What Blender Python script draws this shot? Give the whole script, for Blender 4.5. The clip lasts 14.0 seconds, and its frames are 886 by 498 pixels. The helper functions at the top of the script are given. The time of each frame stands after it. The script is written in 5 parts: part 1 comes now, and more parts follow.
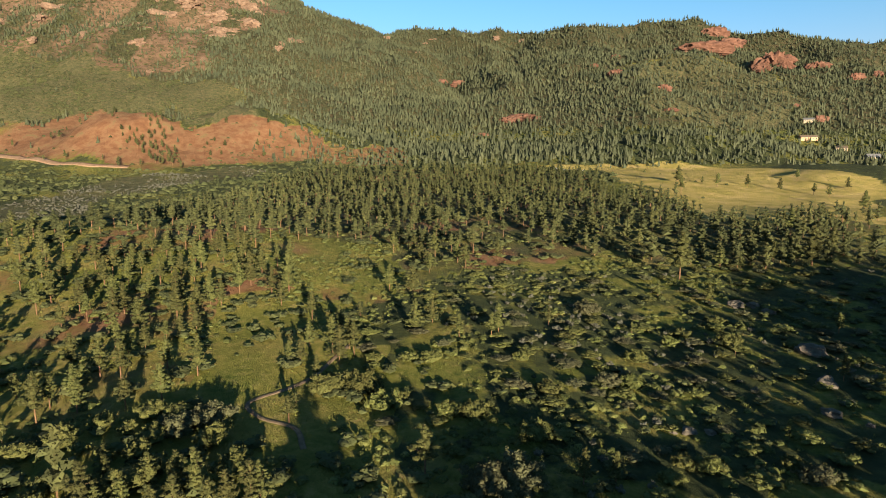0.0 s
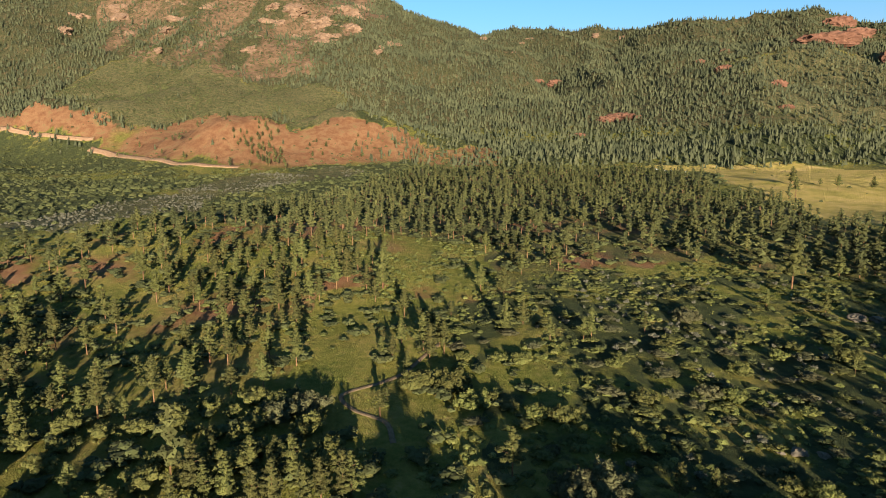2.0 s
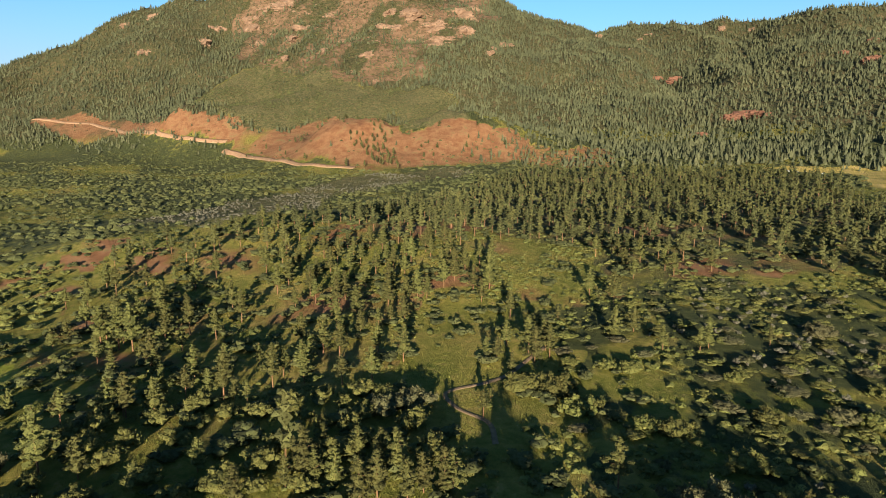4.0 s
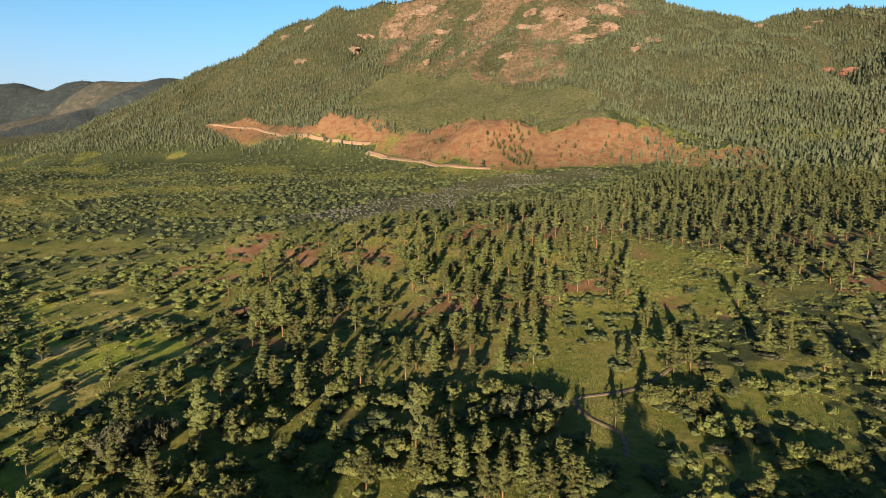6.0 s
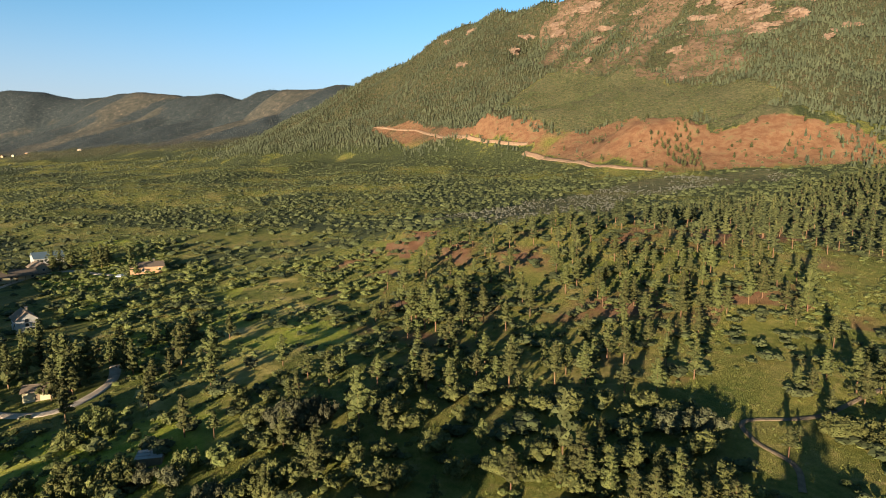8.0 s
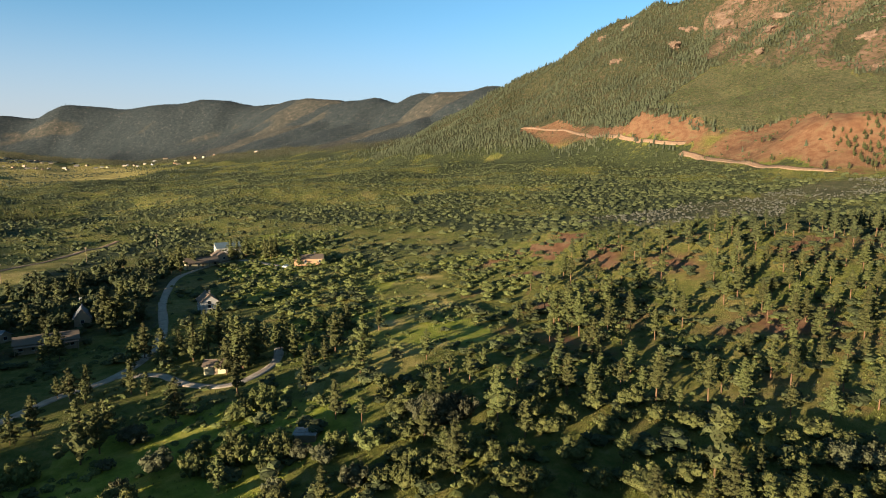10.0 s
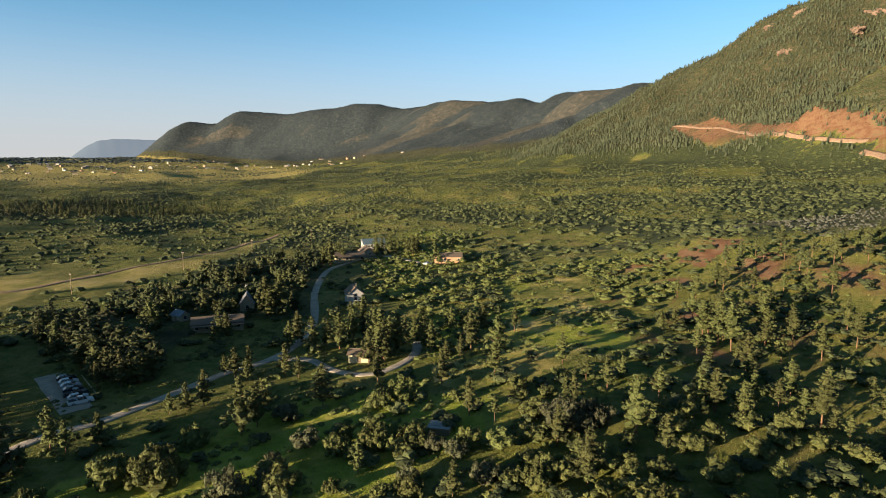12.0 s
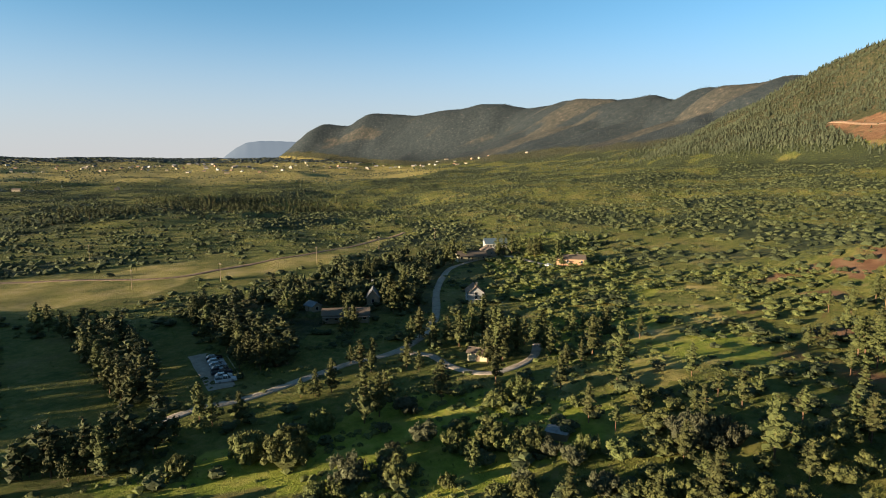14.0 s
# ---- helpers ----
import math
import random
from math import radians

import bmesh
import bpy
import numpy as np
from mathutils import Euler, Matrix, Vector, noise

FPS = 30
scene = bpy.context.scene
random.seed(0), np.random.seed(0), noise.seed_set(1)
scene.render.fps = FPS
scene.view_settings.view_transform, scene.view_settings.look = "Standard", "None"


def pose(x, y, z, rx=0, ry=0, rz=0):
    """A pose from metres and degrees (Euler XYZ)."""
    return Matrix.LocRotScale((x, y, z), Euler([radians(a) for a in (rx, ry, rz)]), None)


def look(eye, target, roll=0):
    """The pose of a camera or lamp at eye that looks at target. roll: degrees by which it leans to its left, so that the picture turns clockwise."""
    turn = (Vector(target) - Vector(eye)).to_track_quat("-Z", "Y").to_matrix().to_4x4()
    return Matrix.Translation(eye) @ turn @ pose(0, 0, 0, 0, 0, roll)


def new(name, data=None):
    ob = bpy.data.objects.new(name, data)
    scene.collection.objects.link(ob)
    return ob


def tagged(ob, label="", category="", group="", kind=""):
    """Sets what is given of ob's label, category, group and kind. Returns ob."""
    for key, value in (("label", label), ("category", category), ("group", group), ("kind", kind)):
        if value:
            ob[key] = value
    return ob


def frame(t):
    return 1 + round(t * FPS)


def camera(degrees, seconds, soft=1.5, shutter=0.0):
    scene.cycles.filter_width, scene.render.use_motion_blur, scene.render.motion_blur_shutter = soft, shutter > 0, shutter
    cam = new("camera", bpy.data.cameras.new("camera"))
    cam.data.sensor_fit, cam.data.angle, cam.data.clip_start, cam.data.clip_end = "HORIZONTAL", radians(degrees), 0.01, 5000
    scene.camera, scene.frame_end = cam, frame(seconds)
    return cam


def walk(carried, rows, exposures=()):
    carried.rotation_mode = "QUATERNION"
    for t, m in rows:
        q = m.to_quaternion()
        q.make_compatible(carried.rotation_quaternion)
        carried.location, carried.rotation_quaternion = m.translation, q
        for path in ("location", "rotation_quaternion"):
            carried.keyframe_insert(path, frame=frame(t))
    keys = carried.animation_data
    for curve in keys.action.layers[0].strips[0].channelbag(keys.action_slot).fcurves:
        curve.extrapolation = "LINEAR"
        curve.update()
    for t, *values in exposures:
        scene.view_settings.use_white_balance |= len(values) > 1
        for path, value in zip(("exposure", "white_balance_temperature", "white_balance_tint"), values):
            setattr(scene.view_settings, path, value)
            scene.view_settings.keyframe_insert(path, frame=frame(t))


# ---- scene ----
cam = camera(72.07, 14.0, 1.0)
EXPOSURE = 2.1
EYE = 58.0  # a drone hovering over the valley floor, turning on the spot
# seconds, bearing (from +y, to the left), pitch
TURNS = [
    (0, 20.34, -8.30),
    (0.5, 22.46, -8.30),
    (1, 24.65, -8.28),
    (1.5, 26.84, -8.27),
    (2, 29.06, -8.25),
    (2.5, 31.42, -8.23),
    (3, 34.04, -8.22),
    (5.5, 48.19, -8.11),
    (6, 51.85, -8.10),
    (6.5, 55.52, -8.07),
    (7, 59.13, -8.05),
    (7.5, 62.72, -8.03),
    (8, 66.32, -8.04),
    (10.5, 83.26, -7.99),
    (11, 86.54, -7.99),
    (11.5, 89.84, -7.99),
    (12, 93.05, -7.97),
    (12.5, 96.10, -7.98),
    (13, 99.04, -7.98),
    (13.5, 101.86, -7.97),
    (14, 104.57, -7.97),
]
walk(cam, [(t, pose(0, 0, EYE, 90 + pitch, 0, yaw)) for t, yaw, pitch in TURNS], [(0.0, EXPOSURE, 6750, 11), (14.0, EXPOSURE, 6750, 11)])

# ---- light: a low sun behind the viewpoint, clear sky ----
SUN_HIGH, SUN_TURN = 5.6, 141.5  # degrees over the horizon; degrees from +y towards +x
world = bpy.data.worlds.new("world")
scene.world = world
world.use_nodes = True
nodes, links = world.node_tree.nodes, world.node_tree.links
sky = nodes.new("ShaderNodeTexSky")
sky.sky_type, sky.sun_disc = "NISHITA", False
sky.sun_elevation, sky.sun_rotation = radians(SUN_HIGH), radians(SUN_TURN)
sky.altitude, sky.air_density, sky.dust_density, sky.ozone_density = 2000, 0.85, 0.03, 4.0
pale = nodes.new("ShaderNodeHueSaturation")
pale.inputs["Saturation"].default_value = 0.85
tint = nodes.new("ShaderNodeMix")
tint.data_type, tint.blend_type = "RGBA", "MULTIPLY"
tint.inputs[0].default_value, tint.inputs[7].default_value = 1.0, (0.88, 1.2, 1.0, 1)
links.new(sky.outputs[0], pale.inputs["Color"])
links.new(pale.outputs[0], tint.inputs[6])
# pale evening haze low over the horizon, all round
toward, part_z = nodes.new("ShaderNodeTexCoord"), nodes.new("ShaderNodeSeparateXYZ")
low = nodes.new("ShaderNodeMapRange")
low.interpolation_type = "SMOOTHSTEP"
low.inputs["From Min"].default_value, low.inputs["From Max"].default_value = 0.0, 0.25
low.inputs["To Min"].default_value, low.inputs["To Max"].default_value = 0.92, 0.0
haze = nodes.new("ShaderNodeMix")
haze.data_type = "RGBA"
haze.inputs[7].default_value = (2.05, 2.02, 2.16, 1)
links.new(toward.outputs["Generated"], part_z.inputs[0])
links.new(part_z.outputs["Z"], low.inputs["Value"])
links.new(low.outputs[0], haze.inputs[0])
links.new(tint.outputs[2], haze.inputs[6])
links.new(haze.outputs[2], nodes["Background"].inputs[0])
nodes["Background"].inputs[1].default_value = 0.07

lamp = bpy.data.lights.new("sun", "SUN")
lamp.energy, lamp.angle, lamp.color = 5.0, radians(0.6), (1.0, 0.86, 0.63)
sun = new("sun", lamp)
a, b = radians(SUN_TURN), radians(SUN_HIGH)
sun.matrix_world = look((300 * math.sin(a), 300 * math.cos(a), 120), (0, 0, 120 - 300 * math.tan(b)))

# ---- materials ----
TONE = 0.5  # all surfaces together, against the light


BLADES = 7.0  # how far grass and clods lean from the ground's own slope


def stand_every_way(n, l, where, shade, amount, size=0.13, share=None):
    """Blades, clods and pebbles too small to build, that face every way."""
    fine = n.new("ShaderNodeTexNoise")
    fine.inputs["Scale"].default_value, fine.inputs["Detail"].default_value = 1 / size, 2.0
    l.new(where.outputs["Position"], fine.inputs["Vector"])
    lean = n.new("ShaderNodeVectorMath")
    lean.operation = "MULTIPLY_ADD"
    lean.inputs[1].default_value, lean.inputs[2].default_value = (amount, amount, amount * 0.4), (-amount / 2, -amount / 2, -amount * 0.2)
    l.new(fine.outputs["Color"], lean.inputs[0])
    total = n.new("ShaderNodeVectorMath")
    if share is None:
        l.new(lean.outputs[0], total.inputs[0])
    else:
        part_ = n.new("ShaderNodeVectorMath")
        part_.operation = "SCALE"
        l.new(lean.outputs[0], part_.inputs[0])
        l.new(share, part_.inputs["Scale"])
        l.new(part_.outputs[0], total.inputs[0])
    l.new(where.outputs["Normal"], total.inputs[1])
    unit = n.new("ShaderNodeVectorMath")
    unit.operation = "NORMALIZE"
    l.new(total.outputs[0], unit.inputs[0])
    l.new(unit.outputs[0], shade.inputs["Normal"])


def material(name, colors, size, rough_=0.9, bump=0.0, bump_size=None, vary=0.0, island=0.0, metal=0.0, glow=0.0, sheen=0.0, detail=6.0, spec=0.2, clods=0.0, holes=()):
    """A surface whose colours run along a noise of that size (metres), with grain relief."""
    m = bpy.data.materials.new(name)
    m.use_nodes = True
    n, l = m.node_tree.nodes, m.node_tree.links
    shade = n["Principled BSDF"]
    where = n.new("ShaderNodeNewGeometry")
    tex = n.new("ShaderNodeTexNoise")
    tex.inputs["Scale"].default_value, tex.inputs["Detail"].default_value, tex.inputs["Roughness"].default_value = 1.0 / size, detail, 0.62
    l.new(where.outputs["Position"], tex.inputs["Vector"])
    ramp = n.new("ShaderNodeValToRGB")
    stops = ramp.color_ramp.elements
    while len(stops) < len(colors):
        stops.new(0.5)
    for k, c in enumerate(colors):
        stops[k].position = 0.3 + 0.4 * k / max(1, len(colors) - 1)
        stops[k].color = (*(v * TONE for v in c), 1)
    l.new(tex.outputs["Fac"], ramp.inputs["Fac"])
    out = ramp.outputs["Color"]
    if vary or island:
        hsv = n.new("ShaderNodeHueSaturation")
        info = n.new("ShaderNodeObjectInfo")
        span = n.new("ShaderNodeMapRange")
        span.inputs["To Min"].default_value, span.inputs["To Max"].default_value = 1 - max(vary, island), 1 + max(vary, island)
        l.new(where.outputs["Random Per Island"] if island else info.outputs["Random"], span.inputs["Value"])
        l.new(span.outputs[0], hsv.inputs["Value"])
        hue = n.new("ShaderNodeMapRange")
        hue.inputs["To Min"].default_value, hue.inputs["To Max"].default_value = 0.485, 0.512
        l.new(info.outputs["Random"] if not island else tex.outputs["Fac"], hue.inputs["Value"])
        l.new(hue.outputs[0], hsv.inputs["Hue"])
        l.new(out, hsv.inputs["Color"])
        out = hsv.outputs["Color"]
    l.new(out, shade.inputs["Base Color"])
    shade.inputs["Roughness"].default_value, shade.inputs["Metallic"].default_value = rough_, metal
    shade.inputs["Specular IOR Level"].default_value = spec
    if holes:
        gaps = n.new("ShaderNodeTexNoise")
        gaps.inputs["Scale"].default_value, gaps.inputs["Detail"].default_value = 1.0 / holes[0], 1.5
        l.new(where.outputs["Position"], gaps.inputs["Vector"])
        cut = n.new("ShaderNodeMath")
        cut.operation = "GREATER_THAN"
        cut.inputs[1].default_value = holes[1]
        l.new(gaps.outputs["Fac"], cut.inputs[0])
        l.new(cut.outputs[0], shade.inputs["Alpha"])
    if clods:
        stand_every_way(n, l, where, shade, clods)
    elif bump:
        fine = n.new("ShaderNodeTexNoise")
        fine.inputs["Scale"].default_value, fine.inputs["Detail"].default_value = 1.0 / (bump_size or size * 0.3), 5
        l.new(where.outputs["Position"], fine.inputs["Vector"])
        b = n.new("ShaderNodeBump")
        b.inputs["Strength"].default_value, b.inputs["Distance"].default_value = min(1.0, bump), (bump_size or size * 0.3) * 0.5
        l.new(fine.outputs["Fac"], b.inputs["Height"])
        l.new(b.outputs["Normal"], shade.inputs["Normal"])
    return m


PINE = material("pine_needles", [(0.045, 0.053, 0.017), (0.083, 0.089, 0.025), (0.131, 0.129, 0.036)], 0.8, vary=0.3, bump=0.6, bump_size=0.35, holes=(0.21, 0.43))
PINE_FAR = material("pine_needles_far", [(0.038, 0.048, 0.018), (0.069, 0.077, 0.026), (0.113, 0.113, 0.036)], 14.0, island=0.3, holes=(0.36, 0.41))
BARK = material("pine_bark", [(0.10, 0.055, 0.032), (0.22, 0.12, 0.065), (0.30, 0.17, 0.09)], 0.5, vary=0.15, bump=0.8, bump_size=0.2)
OAK = material("oak_leaves", [(0.062, 0.076, 0.022), (0.115, 0.124, 0.034), (0.18, 0.175, 0.052)], 0.8, vary=0.25, bump=0.6, bump_size=0.3, holes=(0.2, 0.42))
OAK_FAR = material("oak_leaves_far", [(0.040, 0.052, 0.019), (0.072, 0.084, 0.030), (0.120, 0.124, 0.044)], 30.0, island=0.3, holes=(0.45, 0.40))
OAK_DULL = material("oak_leaves_dull", [(0.06, 0.065, 0.032), (0.10, 0.10, 0.048), (0.145, 0.14, 0.07)], 0.8, vary=0.2, bump=0.6, bump_size=0.3, holes=(0.2, 0.45))
UNDERGROWTH = material("low_weeds", [(0.060, 0.078, 0.022), (0.115, 0.132, 0.036), (0.20, 0.19, 0.06)], 6.0, island=0.3, holes=(0.25, 0.44))
GREY_BRUSH = material("grey_sage_brush", [(0.080, 0.085, 0.062), (0.13, 0.13, 0.098), (0.185, 0.175, 0.13)], 0.8, vary=0.2, bump=0.6, bump_size=0.3, holes=(0.2, 0.45))
GRASS = material("grass_blades", [(0.10, 0.125, 0.028), (0.18, 0.20, 0.042), (0.30, 0.27, 0.085)], 9.0, island=0.2)
ROCK = material("granite", [(0.14, 0.088, 0.058), (0.24, 0.152, 0.104), (0.33, 0.225, 0.162)], 8.0, bump=0.9, bump_size=2.0)
RED_ROCK = material("red_sandstone", [(0.125, 0.058, 0.040), (0.195, 0.092, 0.063), (0.25, 0.128, 0.089)], 9.0, bump=0.9, bump_size=2.5)
BOULDER = material("boulder_stone", [(0.10, 0.086, 0.070), (0.155, 0.13, 0.104), (0.20, 0.17, 0.136)], 1.2, bump=0.9, bump_size=0.5)
GRAVEL = material("gravel_road", [(0.40, 0.31, 0.23), (0.54, 0.43, 0.33), (0.64, 0.53, 0.42)], 2.5, clods=3.5)
PATH = material("trodden_earth", [(0.15, 0.105, 0.07), (0.22, 0.155, 0.10), (0.28, 0.20, 0.13)], 1.5, clods=3.0)
RED_DIRT = material("red_dirt_road", [(0.28, 0.16, 0.10), (0.39, 0.24, 0.15), (0.47, 0.315, 0.21)], 3.0, clods=3.0)
# far needles tinted blue in their colour, in place of distance haze
HAZED_FAR = material("blue_spruce_needles", [(0.038, 0.048, 0.044), (0.054, 0.065, 0.058), (0.074, 0.085, 0.072)], 90.0, island=0.3)
# needle green with some blue mixed in for the haze over the mountain
FIR_FAR = material("fir_needles", [(0.042, 0.055, 0.030), (0.070, 0.081, 0.043), (0.104, 0.110, 0.057)], 40.0, island=0.2)


def ground_material():
    m = bpy.data.materials.new("ground")
    m.use_nodes = True
    n, l = m.node_tree.nodes, m.node_tree.links
    shade = n["Principled BSDF"]
    shade.inputs["Roughness"].default_value, shade.inputs["Specular IOR Level"].default_value = 0.95, 0.1
    where = n.new("ShaderNodeNewGeometry")

    def speckle(size, detail=6.0, rough_=0.6):
        t = n.new("ShaderNodeTexNoise")
        t.inputs["Scale"].default_value, t.inputs["Detail"].default_value, t.inputs["Roughness"].default_value = 1 / size, detail, rough_
        l.new(where.outputs["Position"], t.inputs["Vector"])
        return t.outputs["Fac"]

    def ramp(fac, stops):
        r = n.new("ShaderNodeValToRGB")
        while len(r.color_ramp.elements) < len(stops):
            r.color_ramp.elements.new(0.5)
        for e, (p, c) in zip(r.color_ramp.elements, stops):
            e.position, e.color = p, (*(v * TONE for v in c), 1)
        l.new(fac, r.inputs["Fac"])
        return r.outputs["Color"]

    def mix(fac, a, b):
        x = n.new("ShaderNodeMix")
        x.data_type = "RGBA"
        l.new(fac, x.inputs[0])
        l.new(a, x.inputs[6])
        l.new(b, x.inputs[7])
        return x.outputs[2]

    def mask(name, size, low=0.35, high=0.65):
        """A cover's share, broken up by noise."""
        at = n.new("ShaderNodeAttribute")
        at.attribute_name = name
        add = n.new("ShaderNodeMath")
        add.operation = "ADD"
        sub = n.new("ShaderNodeMath")
        sub.operation = "MULTIPLY_ADD"
        sub.inputs[1].default_value, sub.inputs[2].default_value = 0.9, -0.45
        l.new(speckle(size, 7.0, 0.7), sub.inputs[0])
        l.new(at.outputs["Fac"], add.inputs[0])
        l.new(sub.outputs[0], add.inputs[1])
        span = n.new("ShaderNodeMapRange")
        span.inputs["From Min"].default_value, span.inputs["From Max"].default_value = low, high
        l.new(add.outputs[0], span.inputs["Value"])
        return span.outputs[0]

    grass = ramp(speckle(2.6, 6.0, 0.74), [(0.34, (0.055, 0.070, 0.018)), (0.46, (0.14, 0.146, 0.036)), (0.55, (0.24, 0.215, 0.058)), (0.64, (0.36, 0.265, 0.125))])
    patch = ramp(speckle(26.0, 7.0, 0.66), [(0.35, (0.10, 0.145, 0.024)), (0.47, (0.205, 0.218, 0.040)), (0.56, (0.33, 0.285, 0.068)), (0.66, (0.40, 0.295, 0.115))])
    half = n.new("ShaderNodeValue")
    half.outputs[0].default_value = 0.45
    color = mix(half.outputs[0], grass, patch)
    gold = ramp(speckle(14.0, 8.0), [(0.3, (0.34, 0.30, 0.07)), (0.5, (0.54, 0.42, 0.13)), (0.68, (0.67, 0.49, 0.21))])
    soil = ramp(speckle(9.0, 9.0, 0.65), [(0.33, (0.20, 0.092, 0.047)), (0.45, (0.25, 0.122, 0.063)), (0.56, (0.31, 0.168, 0.092)), (0.66, (0.245, 0.185, 0.085))])
    stone = ramp(speckle(12.0, 10.0, 0.75), [(0.34, (0.075, 0.074, 0.036)), (0.45, (0.15, 0.097, 0.06)), (0.55, (0.225, 0.14, 0.092)), (0.68, (0.30, 0.21, 0.15))])
    wood = ramp(speckle(8.0, 8.0, 0.7), [(0.32, (0.048, 0.058, 0.027)), (0.5, (0.084, 0.086, 0.040)), (0.64, (0.16, 0.115, 0.066))])
    bush = ramp(speckle(4.0, 8.0, 0.7), [(0.3, (0.034, 0.046, 0.020)), (0.5, (0.062, 0.076, 0.030)), (0.68, (0.115, 0.125, 0.048))])
    # far slopes: woods and grey rock, with the haze's blue put into the colour
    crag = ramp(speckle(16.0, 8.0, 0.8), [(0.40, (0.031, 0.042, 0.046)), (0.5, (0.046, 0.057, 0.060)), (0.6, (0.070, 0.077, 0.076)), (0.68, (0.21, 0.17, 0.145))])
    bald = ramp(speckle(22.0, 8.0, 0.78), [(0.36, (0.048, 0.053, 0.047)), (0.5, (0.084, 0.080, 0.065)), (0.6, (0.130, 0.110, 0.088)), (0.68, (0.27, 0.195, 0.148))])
    fresh = ramp(speckle(5.0, 7.0, 0.7), [(0.34, (0.19, 0.24, 0.03)), (0.48, (0.35, 0.38, 0.05)), (0.62, (0.52, 0.47, 0.10))])
    heath = ramp(speckle(5.0, 8.0, 0.72), [(0.33, (0.064, 0.073, 0.032)), (0.46, (0.118, 0.120, 0.054)), (0.56, (0.175, 0.158, 0.075)), (0.66, (0.25, 0.185, 0.112))])
    color = mix(mask("lush", 18.0), color, fresh)
    color = mix(mask("scrub", 7.0, 0.45, 0.6), color, bush)
    color = mix(mask("heath", 20.0), color, heath)
    color = mix(mask("forest", 12.0), color, wood)
    color = mix(mask("gold", 16.0), color, gold)
    # bare earth and rock lie smoother than grass
    smoother = n.new("ShaderNodeValue")
    smoother.outputs[0].default_value = 1.0
    share = smoother.outputs[0]
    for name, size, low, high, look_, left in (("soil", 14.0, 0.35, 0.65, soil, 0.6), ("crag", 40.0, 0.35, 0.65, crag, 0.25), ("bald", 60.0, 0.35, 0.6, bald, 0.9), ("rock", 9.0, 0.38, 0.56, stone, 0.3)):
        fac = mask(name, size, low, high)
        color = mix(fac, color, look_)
        level = n.new("ShaderNodeMapRange")
        level.inputs["To Min"].default_value, level.inputs["To Max"].default_value = 1.0, left
        l.new(fac, level.inputs["Value"])
        times = n.new("ShaderNodeMath")
        times.operation = "MULTIPLY"
        l.new(share, times.inputs[0])
        l.new(level.outputs[0], times.inputs[1])
        share = times.outputs[0]
    l.new(color, shade.inputs["Base Color"])
    stand_every_way(n, l, where, shade, BLADES, share=share)
    return m


GROUND = ground_material()
# ---- terrain shape (metres; s runs along the mountain front, d towards it) ----
FRONT = radians(22.65)


def front(x, y):
    """Along the mountain front, and towards the mountains."""
    return -math.cos(FRONT) * x - math.sin(FRONT) * y, -math.sin(FRONT) * x + math.cos(FRONT) * y


def smooth(a, b, v):
    u = np.clip((v - a) / (b - a), 0, 1)
    return u * u * (3 - 2 * u)


def lattice(i, j, seed):
    n = (i.astype(np.int64) * 374761393 + j.astype(np.int64) * 668265263 + seed * 974634779) & 0xFFFFFFFF
    n = ((n ^ (n >> 13)) * 1274126177) & 0xFFFFFFFF
    return ((n ^ (n >> 16)) & 0xFFFF) / 65535.0


def grain(x, y, size, seed=0):
    """Smooth noise between -1 and 1 with cells of that size."""
    u, v = np.asarray(x, float) / size, np.asarray(y, float) / size
    i, j = np.floor(u), np.floor(v)
    f, g = u - i, v - j
    f, g = f * f * f * (f * (f * 6 - 15) + 10), g * g * g * (g * (g * 6 - 15) + 10)
    a, b = lattice(i, j, seed), lattice(i + 1, j, seed)
    c, e = lattice(i, j + 1, seed), lattice(i + 1, j + 1, seed)
    return 2 * ((a * (1 - f) + b * f) * (1 - g) + (c * (1 - f) + e * f) * g) - 1


def rough(x, y, size, seed=0, octaves=4, gain=0.5):
    total, amp = 0, 1.0
    for k in range(octaves):
        total = total + amp * grain(x, y, size / 2 ** k, seed + 17 * k)
        amp *= gain
    return total


# ridges of the range, each a line of s, d, height over the sea of plain, half width
CREST = [(-1500, 1150, 235, 520), (-953, 1250, 289, 560), (-720, 1350, 339, 640), (-653, 1400, 368, 690), (-520, 1425, 359, 700), (-391, 1450, 357, 720), (-300, 1580, 369, 820), (-215, 1700, 393, 930), (-20, 1830, 405, 1020), (150, 1900, 395, 1120), (300, 1680, 436, 930), (586, 1480, 525, 800), (760, 1410, 480, 740), (917, 1350, 436, 680), (1050, 1350, 439, 680), (1186, 1350, 429, 680), (1322, 1350, 372, 660), (1480, 1350, 79, 630), (1632, 1350, 262, 600), (1800, 1380, 150, 500)]
KNOLL = [(1500, 1500, 230, 600), (1720, 1490, 300, 640), (1880, 1480, 340, 640), (2020, 1450, 324, 600), (2140, 1380, 328, 520), (2190, 1280, 164, 420)]
SADDLE = [(1560, 2000, 300, 800), (1800, 2060, 345, 800), (2000, 2080, 350, 780), (2200, 2020, 320, 720), (2400, 1960, 230, 600)]
HUMP = [(2200, 1500, 240, 650), (2420, 1480, 364, 700), (2560, 1420, 325, 720), (2720, 1360, 361, 720), (2860, 1290, 356, 680), (2960, 1180, 270, 560), (3030, 1040, 150, 420)]
SHOULDER = [(2900, 1420, 300, 700), (3080, 1320, 377, 740), (3220, 1230, 393, 760), (3360, 1170, 393, 740), (3500, 1080, 357, 720), (3640, 1000, 9, 640)]
